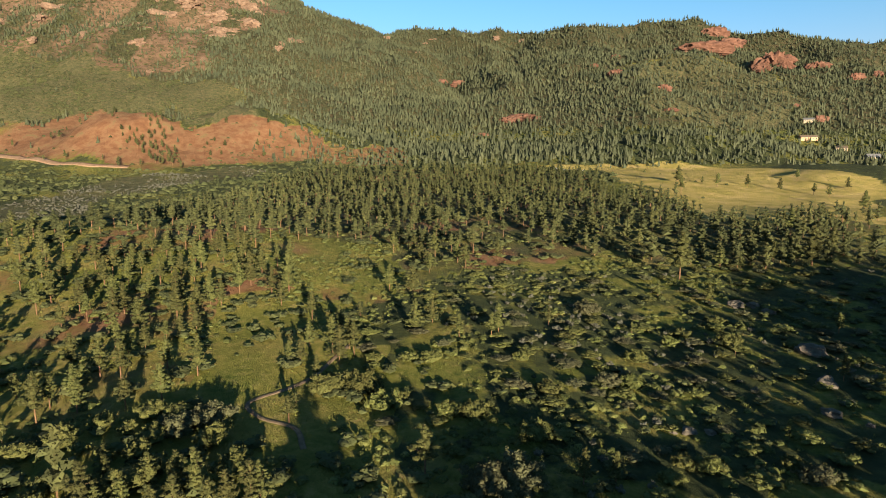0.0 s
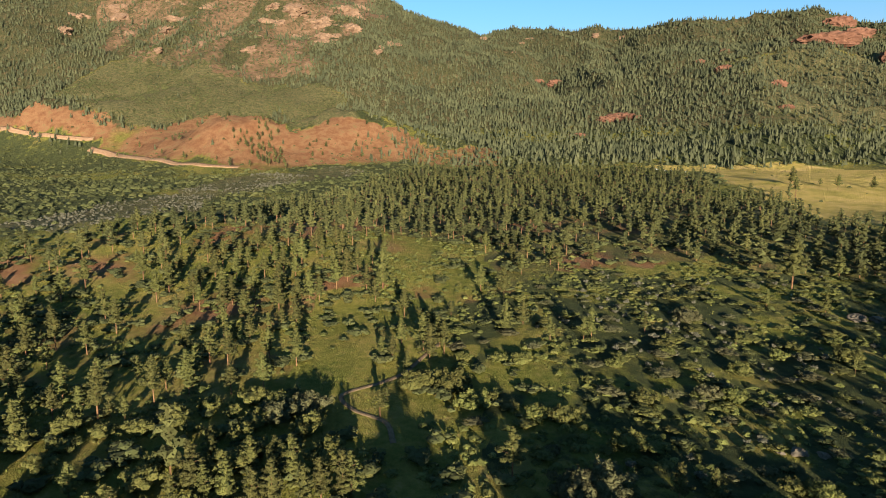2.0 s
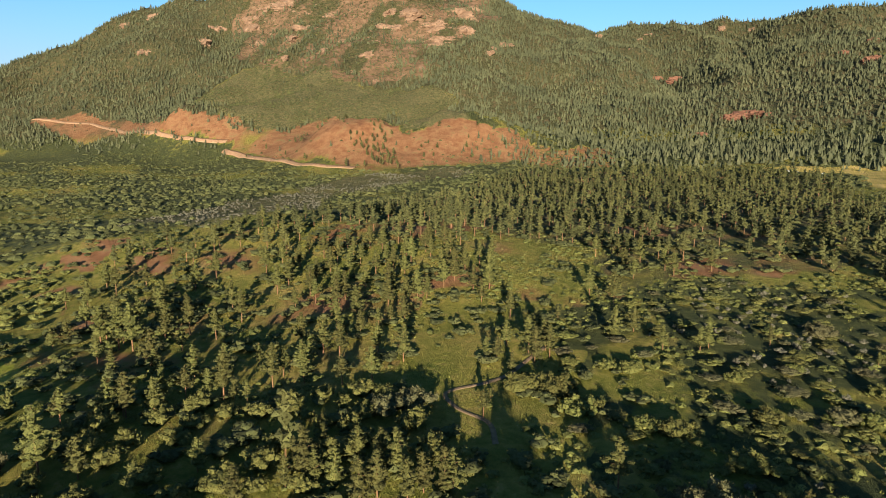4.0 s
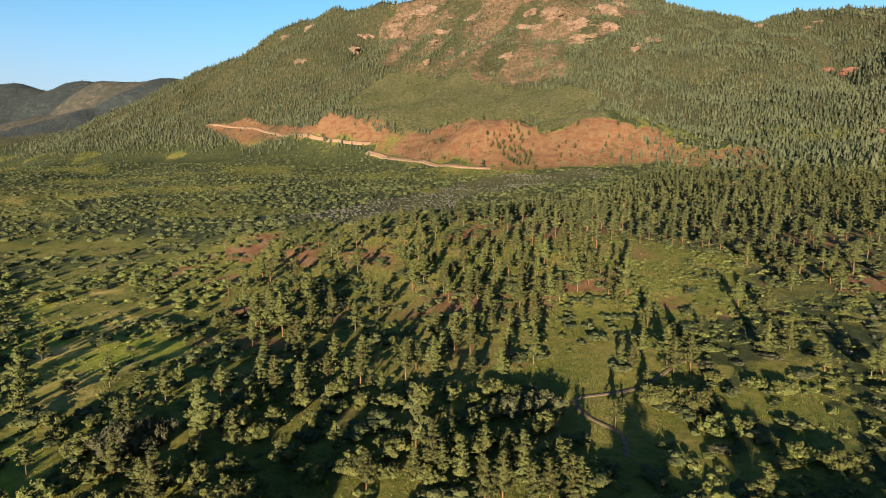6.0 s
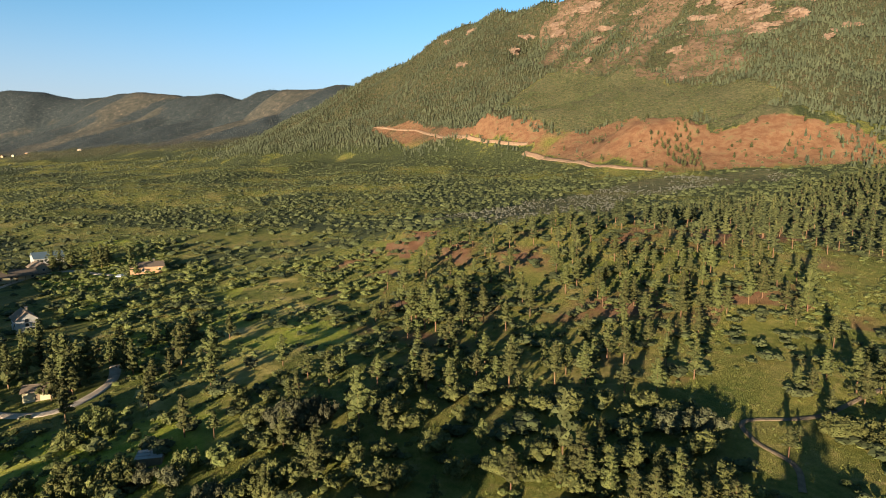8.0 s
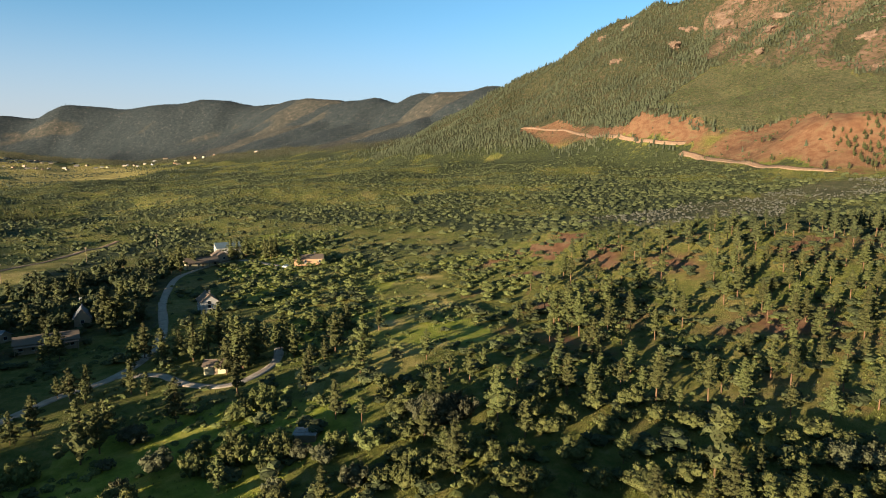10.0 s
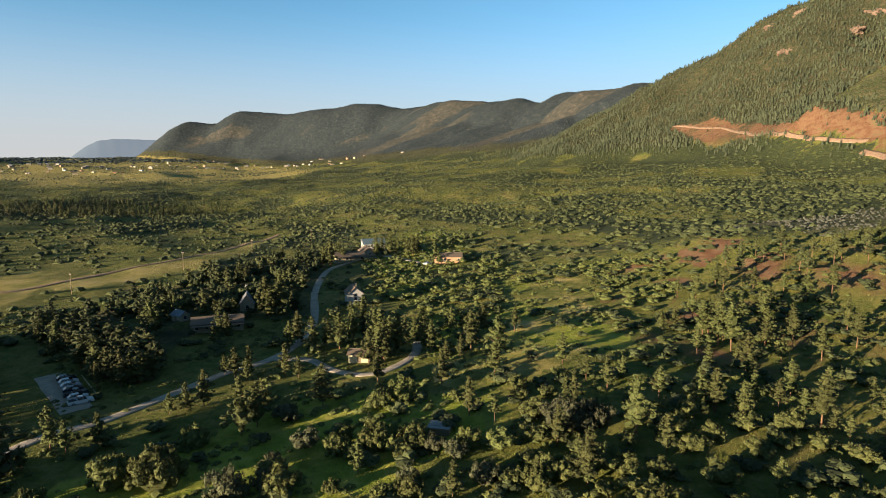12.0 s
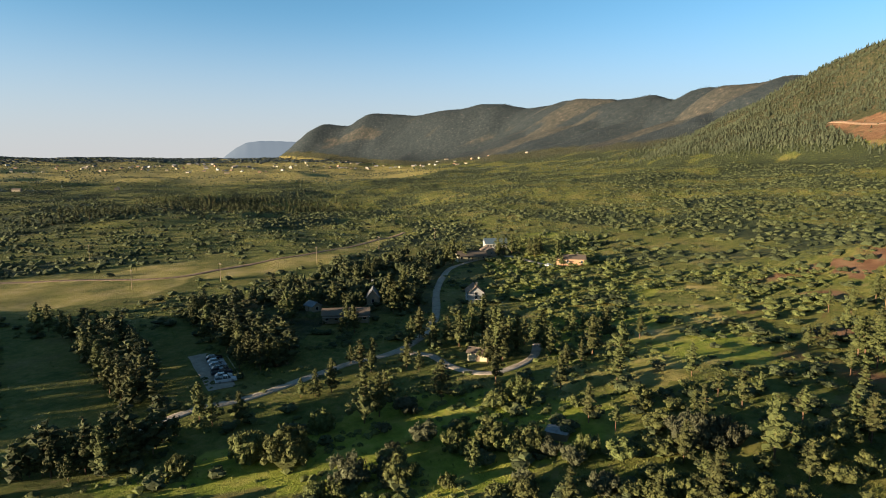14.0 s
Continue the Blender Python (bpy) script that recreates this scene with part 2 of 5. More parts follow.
PEAKS = [(3500, 1150, 390, 760), (3650, 1020, 379, 780), (3790, 900, 427, 800), (3880, 800, 444, 800), (3960, 700, 443, 780), (4080, 560, 449, 740), (4190, 430, 437, 720), (4290, 300, 444, 700), (4340, 150, 439, 640), (4370, -20, 341, 560), (4390, -220, 326, 420), (4400, -420, 90, 300)]
FAR_RIDGES = [KNOLL, SADDLE, HUMP, SHOULDER, PEAKS]
# spurs that run down from the far ridges to the plain: s, d, height at the top; s, d, height at the foot; half width
SPURS = [
    (1900, 1470, 300, 2030, 780, 95, 330), (2060, 1430, 285, 2330, 760, 100, 280), (2500, 1440, 325, 2560, 620, 95, 300), (2720, 1360, 340, 2880, 520, 90, 330),
    (2880, 1280, 320, 3160, 480, 85, 290), (3220, 1230, 350, 3300, 360, 90, 330), (3420, 1130, 330, 3620, 330, 90, 300), (3790, 900, 380, 3700, 120, 90, 330),
    (3900, 790, 400, 3960, 40, 85, 300), (4080, 560, 365, 4050, -160, 80, 290), (4290, 300, 385, 4180, -330, 80, 300), (2620, 900, 150, 2700, 330, 80, 160), (3480, 620, 170, 3540, 140, 85, 170),
]
# low hills: s, d, height, size along, size across
HILLS = [
    (322, 692, 45, 66, 62), (202, 735, 46, 66, 70), (420, 705, 20, 70, 50), (105, 745, 24, 80, 60), (615, 770, 37, 92, 56), (120, 240, 9, 110, 60), (175, 268, 7, 60, 34),
    # (161, -255) and (-210, 28) stand out of view, added to shade the valley
    (-330, 730, 24, 120, 60), (1150, 420, 8, 200, 90), (1700, 60, 14, 320, 120), (900, 200, 5, 180, 70), (161, -255, 22, 75, 62), (-210, 28, 35, 80, 66), (120, 70, 4.5, 45, 42), (229, 214, 6, 42, 30),
]


def ridge_rise(ws, wd, line, power, worn=0.2):
    rise = np.zeros_like(ws)
    for (s0, d0, h0, w0), (s1, d1, h1, w1) in zip(line, line[1:]):
        es, ed = s1 - s0, d1 - d0
        u = np.clip(((ws - s0) * es + (wd - d0) * ed) / (es * es + ed * ed), 0, 1)
        near = np.hypot(np.hypot(ws - s0 - u * es, wd - d0 - u * ed) / (w0 + (w1 - w0) * u), worn) - worn
        rise = np.maximum(rise, (h0 + (h1 - h0) * u - 85) * np.clip(1 - near, 0, 1) ** power)
    return rise


def mountain(s, d, x, y):
    """How far the range rises over the plain."""
    calm = 1 - 0.55 * smooth(1700, 2200, s)
    ws = s + 60 * calm * rough(x, y, 420, 21, 3)
    wd = d + 60 * calm * rough(x, y, 380, 22, 3)
    rise = ridge_rise(ws, wd, CREST, 1.25, 0.0)
    for line in FAR_RIDGES:
        rise = np.maximum(rise, ridge_rise(ws, wd, [(a, b, h, 0.66 * w) for a, b, h, w in line], 1.2))
    for s0, d0, h0, s1, d1, h1, w in SPURS:
        rise = np.maximum(rise, ridge_rise(ws, wd, [(s0, d0, 85 + 0.9 * (h0 - 85), w * 1.35), (s1, d1, h1 + 12, w)], 1.1))
    return rise, ws, wd


def hills(s, d, x, y, which):
    """Low hills with worn ribs down their flanks."""
    z = np.zeros_like(s)
    rib = 1 - 2 * np.abs(rough(s + 0.2 * d, d * 0.4, 58, 9, 3))
    for hs, hd, hz, a, b in which:
        q = ((s - hs) / a) ** 2 + ((d - hd) / b) ** 2
        z = z + hz * np.exp(-q ** 0.85) * (1 + 0.003 * hz * rib)
    return z


def height(x, y):
    """Height of the bare ground."""
    x, y = np.asarray(x, float), np.asarray(y, float)
    s, d = front(x, y)
    z = np.interp(d, [-900, 60, 200, 290, 400, 540, 640, 720, 800, 1000, 1500], [-6, 0, 12, 22, 30, 42, 50, 62, 76, 90, 100])
    r = np.hypot(x, y)
    z = z + 98 * smooth(1700, 4800, r) * smooth(500, -300, d)
    z = z + 2.2 * rough(x, y, 170, 3, 3) * smooth(60, 400, r) + 6 * rough(x, y, 420, 5, 2) * smooth(350, 900, r) * smooth(900, 300, d) + 5 * rough(x, y, 170, 6, 3) * smooth(380, 700, r) * smooth(780, 640, d) + 0.5 * grain(x, y, 23, 8)
    z = z + 3.2 * (0.6 - np.abs(rough(s * 0.6, d, 95, 12, 3))) * smooth(420, 620, r) * smooth(2400, 1500, r) * smooth(720, 600, d)
    z = z + hills(s, d, x, y, HILLS)
    rise, ws, wd = mountain(s, d, x, y)
    spur = 1 - np.abs(rough(ws, wd * 0.45, 230, 31, 3))
    crag = rough(x, y, 70, 41, 4)
    far = smooth(1700, 2200, s)
    up = smooth(0, 60, rise)
    z = z + rise + up * smooth(0, 140, rise) * ((34 - 16 * far) * (spur - 0.75) * np.clip(1.15 - rise / 420, 0.15, 1) + 6 * (1 - 0.8 * far) * crag)
    chute = 1 - np.abs(rough(ws * 1.0, wd * 0.16, 85, 35, 3))
    return z + 9 * (chute - 0.7) * smooth(60, 150, rise) * (1 - 0.75 * far)


# ---- single trees and clumps on the plan: x, y, height ----
ROW_PINES = [
    (-84, -104, 6.0), (-85, -103, 6.7), (-86, -101, 6.4), (-86, -99, 8.6), (-86, -95, 5.7), (-89, -94, 8.4), (-89, -90, 10.6), (-90, -90, 7.3),
    (-92, -88, 10.2), (-96, -89, 8.6), (-100, -89, 7.3), (-101, -88, 7.0), (-114, -87, 9.7), (-113, -83, 7.3), (-116, -78, 8.0), (-161, -185, 12.3),
    (-167, -187, 10.1), (-162, -176, 9.7), (-159, -169, 9.6), (-145, -150, 10.4), (-139, -141, 10.9), (-131, -131, 11.8), (-123, -120, 11.9), (-119, -113, 10.8),
    (-118, -109, 10.6), (-125, -112, 10.4), (-143, -136, 10.2), (-106, -87, 5.1),
]
LANE_PINES = [
    (-188, -143, 11.6), (-180, -132, 10.1), (-174, -124, 8.8), (-163, -112, 10.0), (-156, -104, 11.3), (-152, -98, 10.2), (-148, -92, 10.7), (-151, -91, 8.4),
    (-157, -90, 6.9), (-196, -110, 13.7), (-137, -65, 9.3), (-132, -71, 5.4), (-156, -65, 8.6), (-158, -62, 8.7), (-122, -50, 13.5), (-133, -49, 9.2),
    (-159, -52, 9.5), (-137, -36, 10.7), (-188, -57, 11.0), (-183, -51, 10.6), (-226, -75, 17.9), (-224, -80, 16.0), (-197, -87, 9.3), (-190, -81, 10.0),
    (-219, -102, 11.5), (-223, -92, 7.6), (-221, -118, 8.2), (-222, -115, 8.7), (-304, -117, 7.7), (-288, -115, 10.3),
]
SHED_PINES = [
    (-182, -42, 11.9), (-193, -40, 10.6), (-166, -30, 10.8), (-194, -33, 11.5), (-174, -28, 14.7), (-174, -25, 12.4), (-178, -23, 12.2), (-187, -22, 9.5),
    (-177, -13, 10.3), (-164, -8, 5.6), (-201, -8, 9.0), (-334, -81, 16.3), (-354, -81, 12.0), (-368, -61, 12.3), (-366, -57, 11.1), (-366, -52, 13.2),
    (-357, -37, 13.4), (-364, -35, 11.9), (-191, -48, 7.7), (-222, -42, 8.8), (-249, -51, 7.4), (-136, -21, 4.1), (-205, -18, 7.9), (-193, -20, 7.5),
    (-170, -4, 6.6), (-331, -22, 12.3),
]
BANK_PINES = [
    (-176, -1, 12.6), (-153, 6, 15.5), (-194, 13, 8.1), (-155, 23, 8.6), (-143, 27, 7.2), (-138, 31, 8.8), (-145, 36, 5.9), (-116, 32, 13.2),
    (-132, 41, 8.2), (-110, 36, 8.0), (-128, 48, 8.1), (-127, 51, 8.8), (-178, 67, 11.3), (-152, 59, 6.5), (-169, 68, 12.9), (-184, 57, 7.2),
    (-185, 61, 7.7), (-127, -1, 9.4), (-101, 20, 10.7), (-105, 19, 7.5), (-204, 1, 5.8), (-197, 3, 10.2),
]
SLOPE_PINES = [
    (-127, 48, 9.5), (-126, 51, 10.2), (-124, 56, 8.2), (-128, 60, 8.7), (-126, 64, 7.8), (-133, 70, 8.9), (-120, 66, 8.2), (-119, 69, 12.3),
    (-118, 71, 4.8), (-113, 71, 6.0), (-165, 70, 13.9), (-179, 69, 11.2), (-132, 41, 7.5), (-157, 68, 5.1), (-140, 64, 7.9), (-154, 78, 6.8),
    (-119, 85, 7.9), (-120, 91, 7.3), (-118, 92, 7.2), (-122, 108, 8.4), (-124, 115, 7.0), (-124, 122, 5.6), (-122, 125, 6.3), (-122, 131, 7.5),
    (-105, 102, 4.8), (-102, 109, 10.2),
]
GLADE_PINES = [
    (-129, 145, 10.2), (-126, 146, 8.4), (-127, 156, 10.3), (-128, 163, 12.2), (-131, 173, 9.9), (-117, 159, 9.1), (-114, 164, 13.9), (-110, 154, 7.9),
    (-96, 149, 8.6), (-86, 132, 7.2), (-78, 130, 11.0), (-83, 123, 6.9), (-87, 124, 5.2), (-70, 99, 6.4), (-76, 119, 5.9), (-85, 146, 6.7),
    (-76, 135, 8.6), (-129, 85, 6.0), (-128, 88, 5.3),
]
FRONT_PINES = [
    (-82, 62, 9.9), (-79, 62, 6.6), (-76, 64, 7.5), (-88, 71, 6.2), (-79, 72, 6.8), (-69, 63, 8.4), (-68, 66, 8.9), (-73, 72, 8.5),
    (-71, 74, 8.4), (-63, 68, 8.1), (-60, 74, 8.5), (-59, 75, 8.0), (-63, 72, 7.4), (-100, 11, 5.6), (-101, 20, 6.3), (-98, 51, 6.8),
    (-82, 58, 6.2), (-85, 50, 7.2), (-86, 36, 6.0), (-92, 30, 6.1),
]
SCRUB_PINES = [
    (-37, 91, 10.3), (-65, 153, 9.7), (-52, 153, 7.2), (-44, 157, 7.2), (-43, 161, 8.4), (-11, 97, 7.9), (-6, 100, 7.0), (24, 127, 4.4),
    (5, 236, 18.4), (27, 256, 6.5), (20, 258, 8.8), (55, 347, 8.4), (40, 270, 10.0), (55, 277, 16.6), (65, 293, 13.9), (48, 286, 9.3),
    (-2, 214, 5.7), (-8, 175, 4.0), (47, 196, 6.4), (14, 214, 6.5), (-73, 106, 3.2), (18, 168, 5.1), (-75, 128, 9.5), (-73, 132, 8.9),
    (-85, 158, 4.4), (-63, 161, 7.6), (40, 159, 6.5), (-31, 172, 5.9),
]
MEADOW_PINES = [
    (6, 533, 10.9), (24, 533, 5.4), (35, 528, 8.9), (59, 550, 7.7), (8, 480, 11.1), (55, 328, 10.2), (82, 545, 8.0), (103, 534, 7.3),
    (111, 523, 7.5), (117, 457, 9.7), (-38, 682, 9.5), (-23, 676, 7.6), (133, 568, 7.6), (102, 598, 8.2),
]
OAK_CLUMPS = [
    (-102, -67, 7.9), (-104, -63, 5.2), (-102, -58, 9.3), (-113, -27, 5.4), (-112, -24, 4.2), (-115, -20, 6.6), (-115, -18, 6.0), (-114, -12, 6.4),
    (-113, -8, 4.6), (-97, -43, 7.1), (-109, -39, 3.6), (-100, -37, 5.0), (-99, -34, 6.6), (-92, -43, 3.7), (-91, -47, 3.7), (-97, -16, 3.6),
    (-98, -11, 5.1), (-99, -25, 3.2), (-138, -17, 6.9), (-114, -1, 5.2), (-120, 18, 8.5), (-120, 21, 7.4), (-121, 25, 6.8), (-102, 2, 5.1),
    (-116, 14, 3.4), (-100, 11, 5.4), (-93, -76, 5.1), (-117, -58, 5.9), (-107, -56, 3.0), (-120, -27, 3.8),
]
OAK_MOUNDS = [
    (-71, 115, 5.4), (-63, 118, 6.1), (-67, 131, 2.9), (-59, 135, 2.9), (-54, 137, 3.7), (-53, 116, 2.6), (-41, 114, 3.7), (-36, 116, 4.3),
    (-34, 103, 2.2), (-22, 94, 7.0), (-26, 92, 6.0), (-11, 140, 4.0), (-6, 142, 4.0), (2, 171, 3.1), (-6, 157, 3.7), (-33, 146, 3.0),
    (-23, 131, 3.9), (23, 116, 3.1), (9, 111, 3.1), (5, 111, 3.1), (26, 113, 3.9), (-84, 93, 6.0), (-88, 88, 5.3), (-22, 188, 5.3),
    (-23, 158, 3.1), (-55, 112, 5.1), (17, 176, 4.6), (-22, 112, 4.6), (3, 105, 3.0),
]

# ---- ground cover, as outlines on the plan ----
ZONES = {
    "pines_left": [(-201, 67), (-238, 91), (-254, 115), (-250, 144), (-234, 159), (-224, 177), (-233, 214), (-266, 279), (-266, 317), (-273, 364), (-177, 255), (-139, 208), (-108, 163), (-119, 146), (-110, 123), (-102, 110), (-113, 86), (-121, 68), (-121, 51), (-137, 41), (-170, 40)],
    "pines_mid": [(-273, 364), (-309, 443), (-311, 498), (-278, 525), (-217, 579), (-156, 590), (-86, 604), (-43, 464), (-24, 273), (-46, 238), (-67, 208), (-77, 184), (-111, 239), (-134, 230), (-152, 225)],
    "pines_right": [(-41, 449), (6, 478), (14, 354), (60, 356), (120, 427), (81, 280), (47, 273), (5, 257), (-23, 267)],
    "clearing": [(-142, 212), (-115, 242), (-80, 181), (-75, 162), (-97, 152), (-112, 164)],
    "meadow_gold": [(-140, 624), (-62, 692), (7, 718), (114, 701), (167, 598), (107, 379), (63, 376), (20, 369), (-14, 484), (-67, 631)],
    "red_hill": [(-725, 448), (-733, 462), (-722, 493), (-693, 520), (-693, 571), (-686, 603), (-530, 515), (-522, 534), (-490, 530), (-470, 548), (-460, 569), (-436, 588), (-411, 608), (-386, 616), (-360, 565), (-382, 518), (-400, 485), (-419, 447), (-469, 432), (-561, 421)],
    "gully": [(-526, 509), (-522, 523), (-504, 511), (-490, 492), (-442, 471), (-438, 451), (-466, 447), (-499, 473), (-516, 471), (-523, 481), (-516, 499)],
    "red_hill2": [(-1253, 392), (-1265, 412), (-1225, 447), (-1098, 477), (-883, 437), (-866, 457), (-832, 472), (-779, 483), (-725, 495), (-700, 496), (-690, 471), (-725, 457), (-771, 449), (-937, 415)],
    "apron": [(-981, 557), (-1011, 641), (-994, 694), (-913, 687), (-797, 708), (-745, 724), (-714, 773), (-644, 750), (-587, 763), (-449, 594), (-463, 570), (-486, 537), (-635, 652), (-683, 606), (-690, 528), (-727, 496), (-774, 489)],
    "valley_trees": [(-210, -162), (-244, -153), (-280, -140), (-347, -120), (-375, -99), (-322, -80), (-255, -69), (-223, -63), (-217, -74), (-202, -83), (-201, -96), (-190, -100), (-170, -97), (-153, -92), (-150, -97), (-174, -125), (-185, -143)],
    "hedge1": [(-169, -174), (-172, -162), (-140, -121), (-120, -102), (-116, -107), (-145, -150)],
    "hedge2": [(-195, -151), (-214, -158), (-182, -115), (-166, -93), (-152, -87), (-155, -102), (-172, -126)],
    "hedge3": [(-80, -104), (-84, -109), (-94, -99), (-105, -89), (-106, -86), (-101, -85), (-89, -93)],
    "dark_field": [(-157, -196), (-163, -172), (-117, -114), (-94, -120)],
    "dark_field2": [(-167, -155), (-178, -141), (-152, -112), (-127, -101), (-129, -111)],
    "gold_field": [(-235, -291), (-258, -262), (-298, -249), (-318, -241), (-302, -200), (-356, -177), (-480, -166), (-474, -156), (-363, -149), (-310, -154), (-275, -172), (-262, -198), (-233, -190), (-203, -216), (-179, -223), (-160, -239), (-216, -321)],
    "bank_red": [(-304, 67), (-303, 108), (-289, 121), (-256, 102), (-251, 95), (-280, 94)],
    "green_bank": [(-263, -27), (-235, 30), (-172, 47), (-141, 19), (-118, -1), (-119, -18), (-144, -14)],
    "scrub_right": [(-80, 181), (-56, 223), (5, 257), (81, 280), (36, 112), (-40, 85), (-63, 116), (-75, 129)],
    "grey_band": [(-338, 142), (-371, 198), (-400, 264), (-422, 368), (-422, 436), (-384, 496), (-336, 435), (-368, 381), (-350, 305), (-257, 177), (-278, 155)],
    "red_slope": [(-411, 608), (-381, 608), (-339, 630), (-302, 672), (-268, 623), (-268, 564), (-299, 548), (-360, 565)],
    "thick_scrub": [(-483, -76), (-422, -10), (-299, 21), (-229, 15), (-219, 1), (-175, 11), (-160, -6), (-234, -31), (-224, -38)],
    "brown_scrub": [(-280, 20), (-291, 58), (-285, 90), (-251, 89), (-204, 68), (-214, 50), (-243, 31)],
    "hollow": [(-146, 11), (-137, 28), (-124, 43), (-120, 59), (-115, 76), (-100, 99), (-91, 103), (-67, 80), (-86, 44), (-103, 5)],
    "bank_soil": [(-233, 44), (-269, 65), (-288, 89), (-292, 116), (-209, 85), (-211, 76), (-240, 71), (-214, 49)],
    "bank_bare": [(-279, 96), (-283, 108), (-283, 115), (-282, 126), (-274, 118), (-269, 108), (-262, 101), (-246, 96), (-258, 95), (-268, 96)],
    "open_bank": [(-259, 9), (-274, 53), (-221, 45), (-168, 27), (-146, 13), (-135, -6), (-163, -14), (-196, 4)],
    "far_row": [(-479, -557), (-687, -660), (-838, -671), (-935, -611), (-923, -498), (-1024, -417), (-927, -378), (-617, -333), (-618, -496), (-472, -468), (-439, -511)],
    "lush_bank": [(-82, -87), (-99, -79), (-123, -62), (-138, -48), (-146, -12), (-146, -4), (-124, -6), (-98, -14)],
    "bank_wood": [(-105, -42), (-131, -44), (-139, -24), (-155, -15), (-156, -3), (-167, 16), (-134, 31), (-93, 32)],
    "open_slope": [(-76, 1223), (3, 1217), (135, 1337), (180, 1065), (147, 926), (77, 898), (-9, 922), (-54, 1037)],
    "rock_face": [(-1098, 695), (-1269, 814), (-1301, 895), (-1284, 988), (-939, 1320), (-854, 1225), (-747, 981), (-793, 881), (-715, 777), (-747, 726), (-800, 710), (-922, 694), (-1021, 713)],
}
ROADS = {
    "road": [(-98, -98), (-106, -97), (-113, -95), (-120, -92), (-129, -84), (-145, -76), (-159, -69), (-170, -61), (-188, -57), (-219, -60), (-267, -72), (-322, -79), (-350, -72), (-359, -53), (-336, -30)],
    "loop": [(-172, -60), (-172, -49), (-163, -40), (-157, -30), (-161, -23), (-173, -18), (-189, -18)],
    "car_park": [(-156, -118), (-145, -106), (-133, -94)],
    "track": [(-209, -300), (-231, -286), (-246, -250), (-262, -213), (-287, -201), (-317, -190), (-354, -176), (-407, -167), (-485, -160)],
    "red_road": [(-1270, 395), (-1206, 423), (-1122, 449), (-930, 422), (-839, 432), (-785, 448), (-756, 463)],
    "red_road2": [(-741, 448), (-707, 450), (-629, 437), (-568, 426), (-515, 424), (-475, 437)],
    "red_path": [(-77, 137), (-77, 128), (-77, 119), (-79, 112), (-83, 103), (-77, 99), (-68, 98), (-62, 92)],
}


def inside(name, x, y, wobble=0.0, size=30.0):
    """Whether points lie in a zone whose edge wavers by that many metres."""
    x, y = np.asarray(x, float), np.asarray(y, float)
    if wobble:
        x, y = x + wobble * rough(x, y, size, 61, 3), y + wobble * rough(x, y, size, 62, 3)
    hit = np.zeros(x.shape, bool)
    pts = ZONES[name]
    for (x0, y0), (x1, y1) in zip(pts, pts[1:] + pts[:1]):
        if y0 != y1:
            hit ^= ((y0 > y) != (y1 > y)) & (x < (x1 - x0) * (y - y0) / (y1 - y0) + x0)
    return hit


def mesh_of(name, verts, faces, mats, index=None, flat=True):
    """One mesh from arrays of corners and of triangles or quads."""
    me = bpy.data.meshes.new(name)
    verts, faces = np.asarray(verts, np.float32), np.asarray(faces, np.int32)
    k = faces.shape[1]
    me.vertices.add(len(verts))
    me.vertices.foreach_set("co", verts.ravel())
    me.loops.add(faces.size)
    me.loops.foreach_set("vertex_index", faces.ravel())
    me.polygons.add(len(faces))
    me.polygons.foreach_set("loop_start", np.arange(0, faces.size, k, dtype=np.int32))
    if index is not None:
        me.polygons.foreach_set("material_index", np.asarray(index, np.int32))
    me.polygons.foreach_set("use_smooth", np.full(len(faces), not flat))
    for m in mats:
        me.materials.append(m)
    me.update(calc_edges=True)
    me.validate()
    return me


def far_bald(s, d, x, y):
    """Where the far slopes are thinly wooded: long strips down the spurs."""
    return smooth(1650, 2000, s) * smooth(-0.05, 0.45, rough(s + 0.25 * d, d * 0.3, 260, 87, 4)) * 0.75 * smooth(15, 50, mountain(s, d, x, y)[0])


def thicket(x, y):
    """Share of scrub cover: ragged bands along the valley."""
    s, d = front(x, y)
    return smooth(-0.5, 0.3, rough(s * 0.5, d, 62, 85, 4) + 0.25 * rough(x, y, 300, 84, 2))


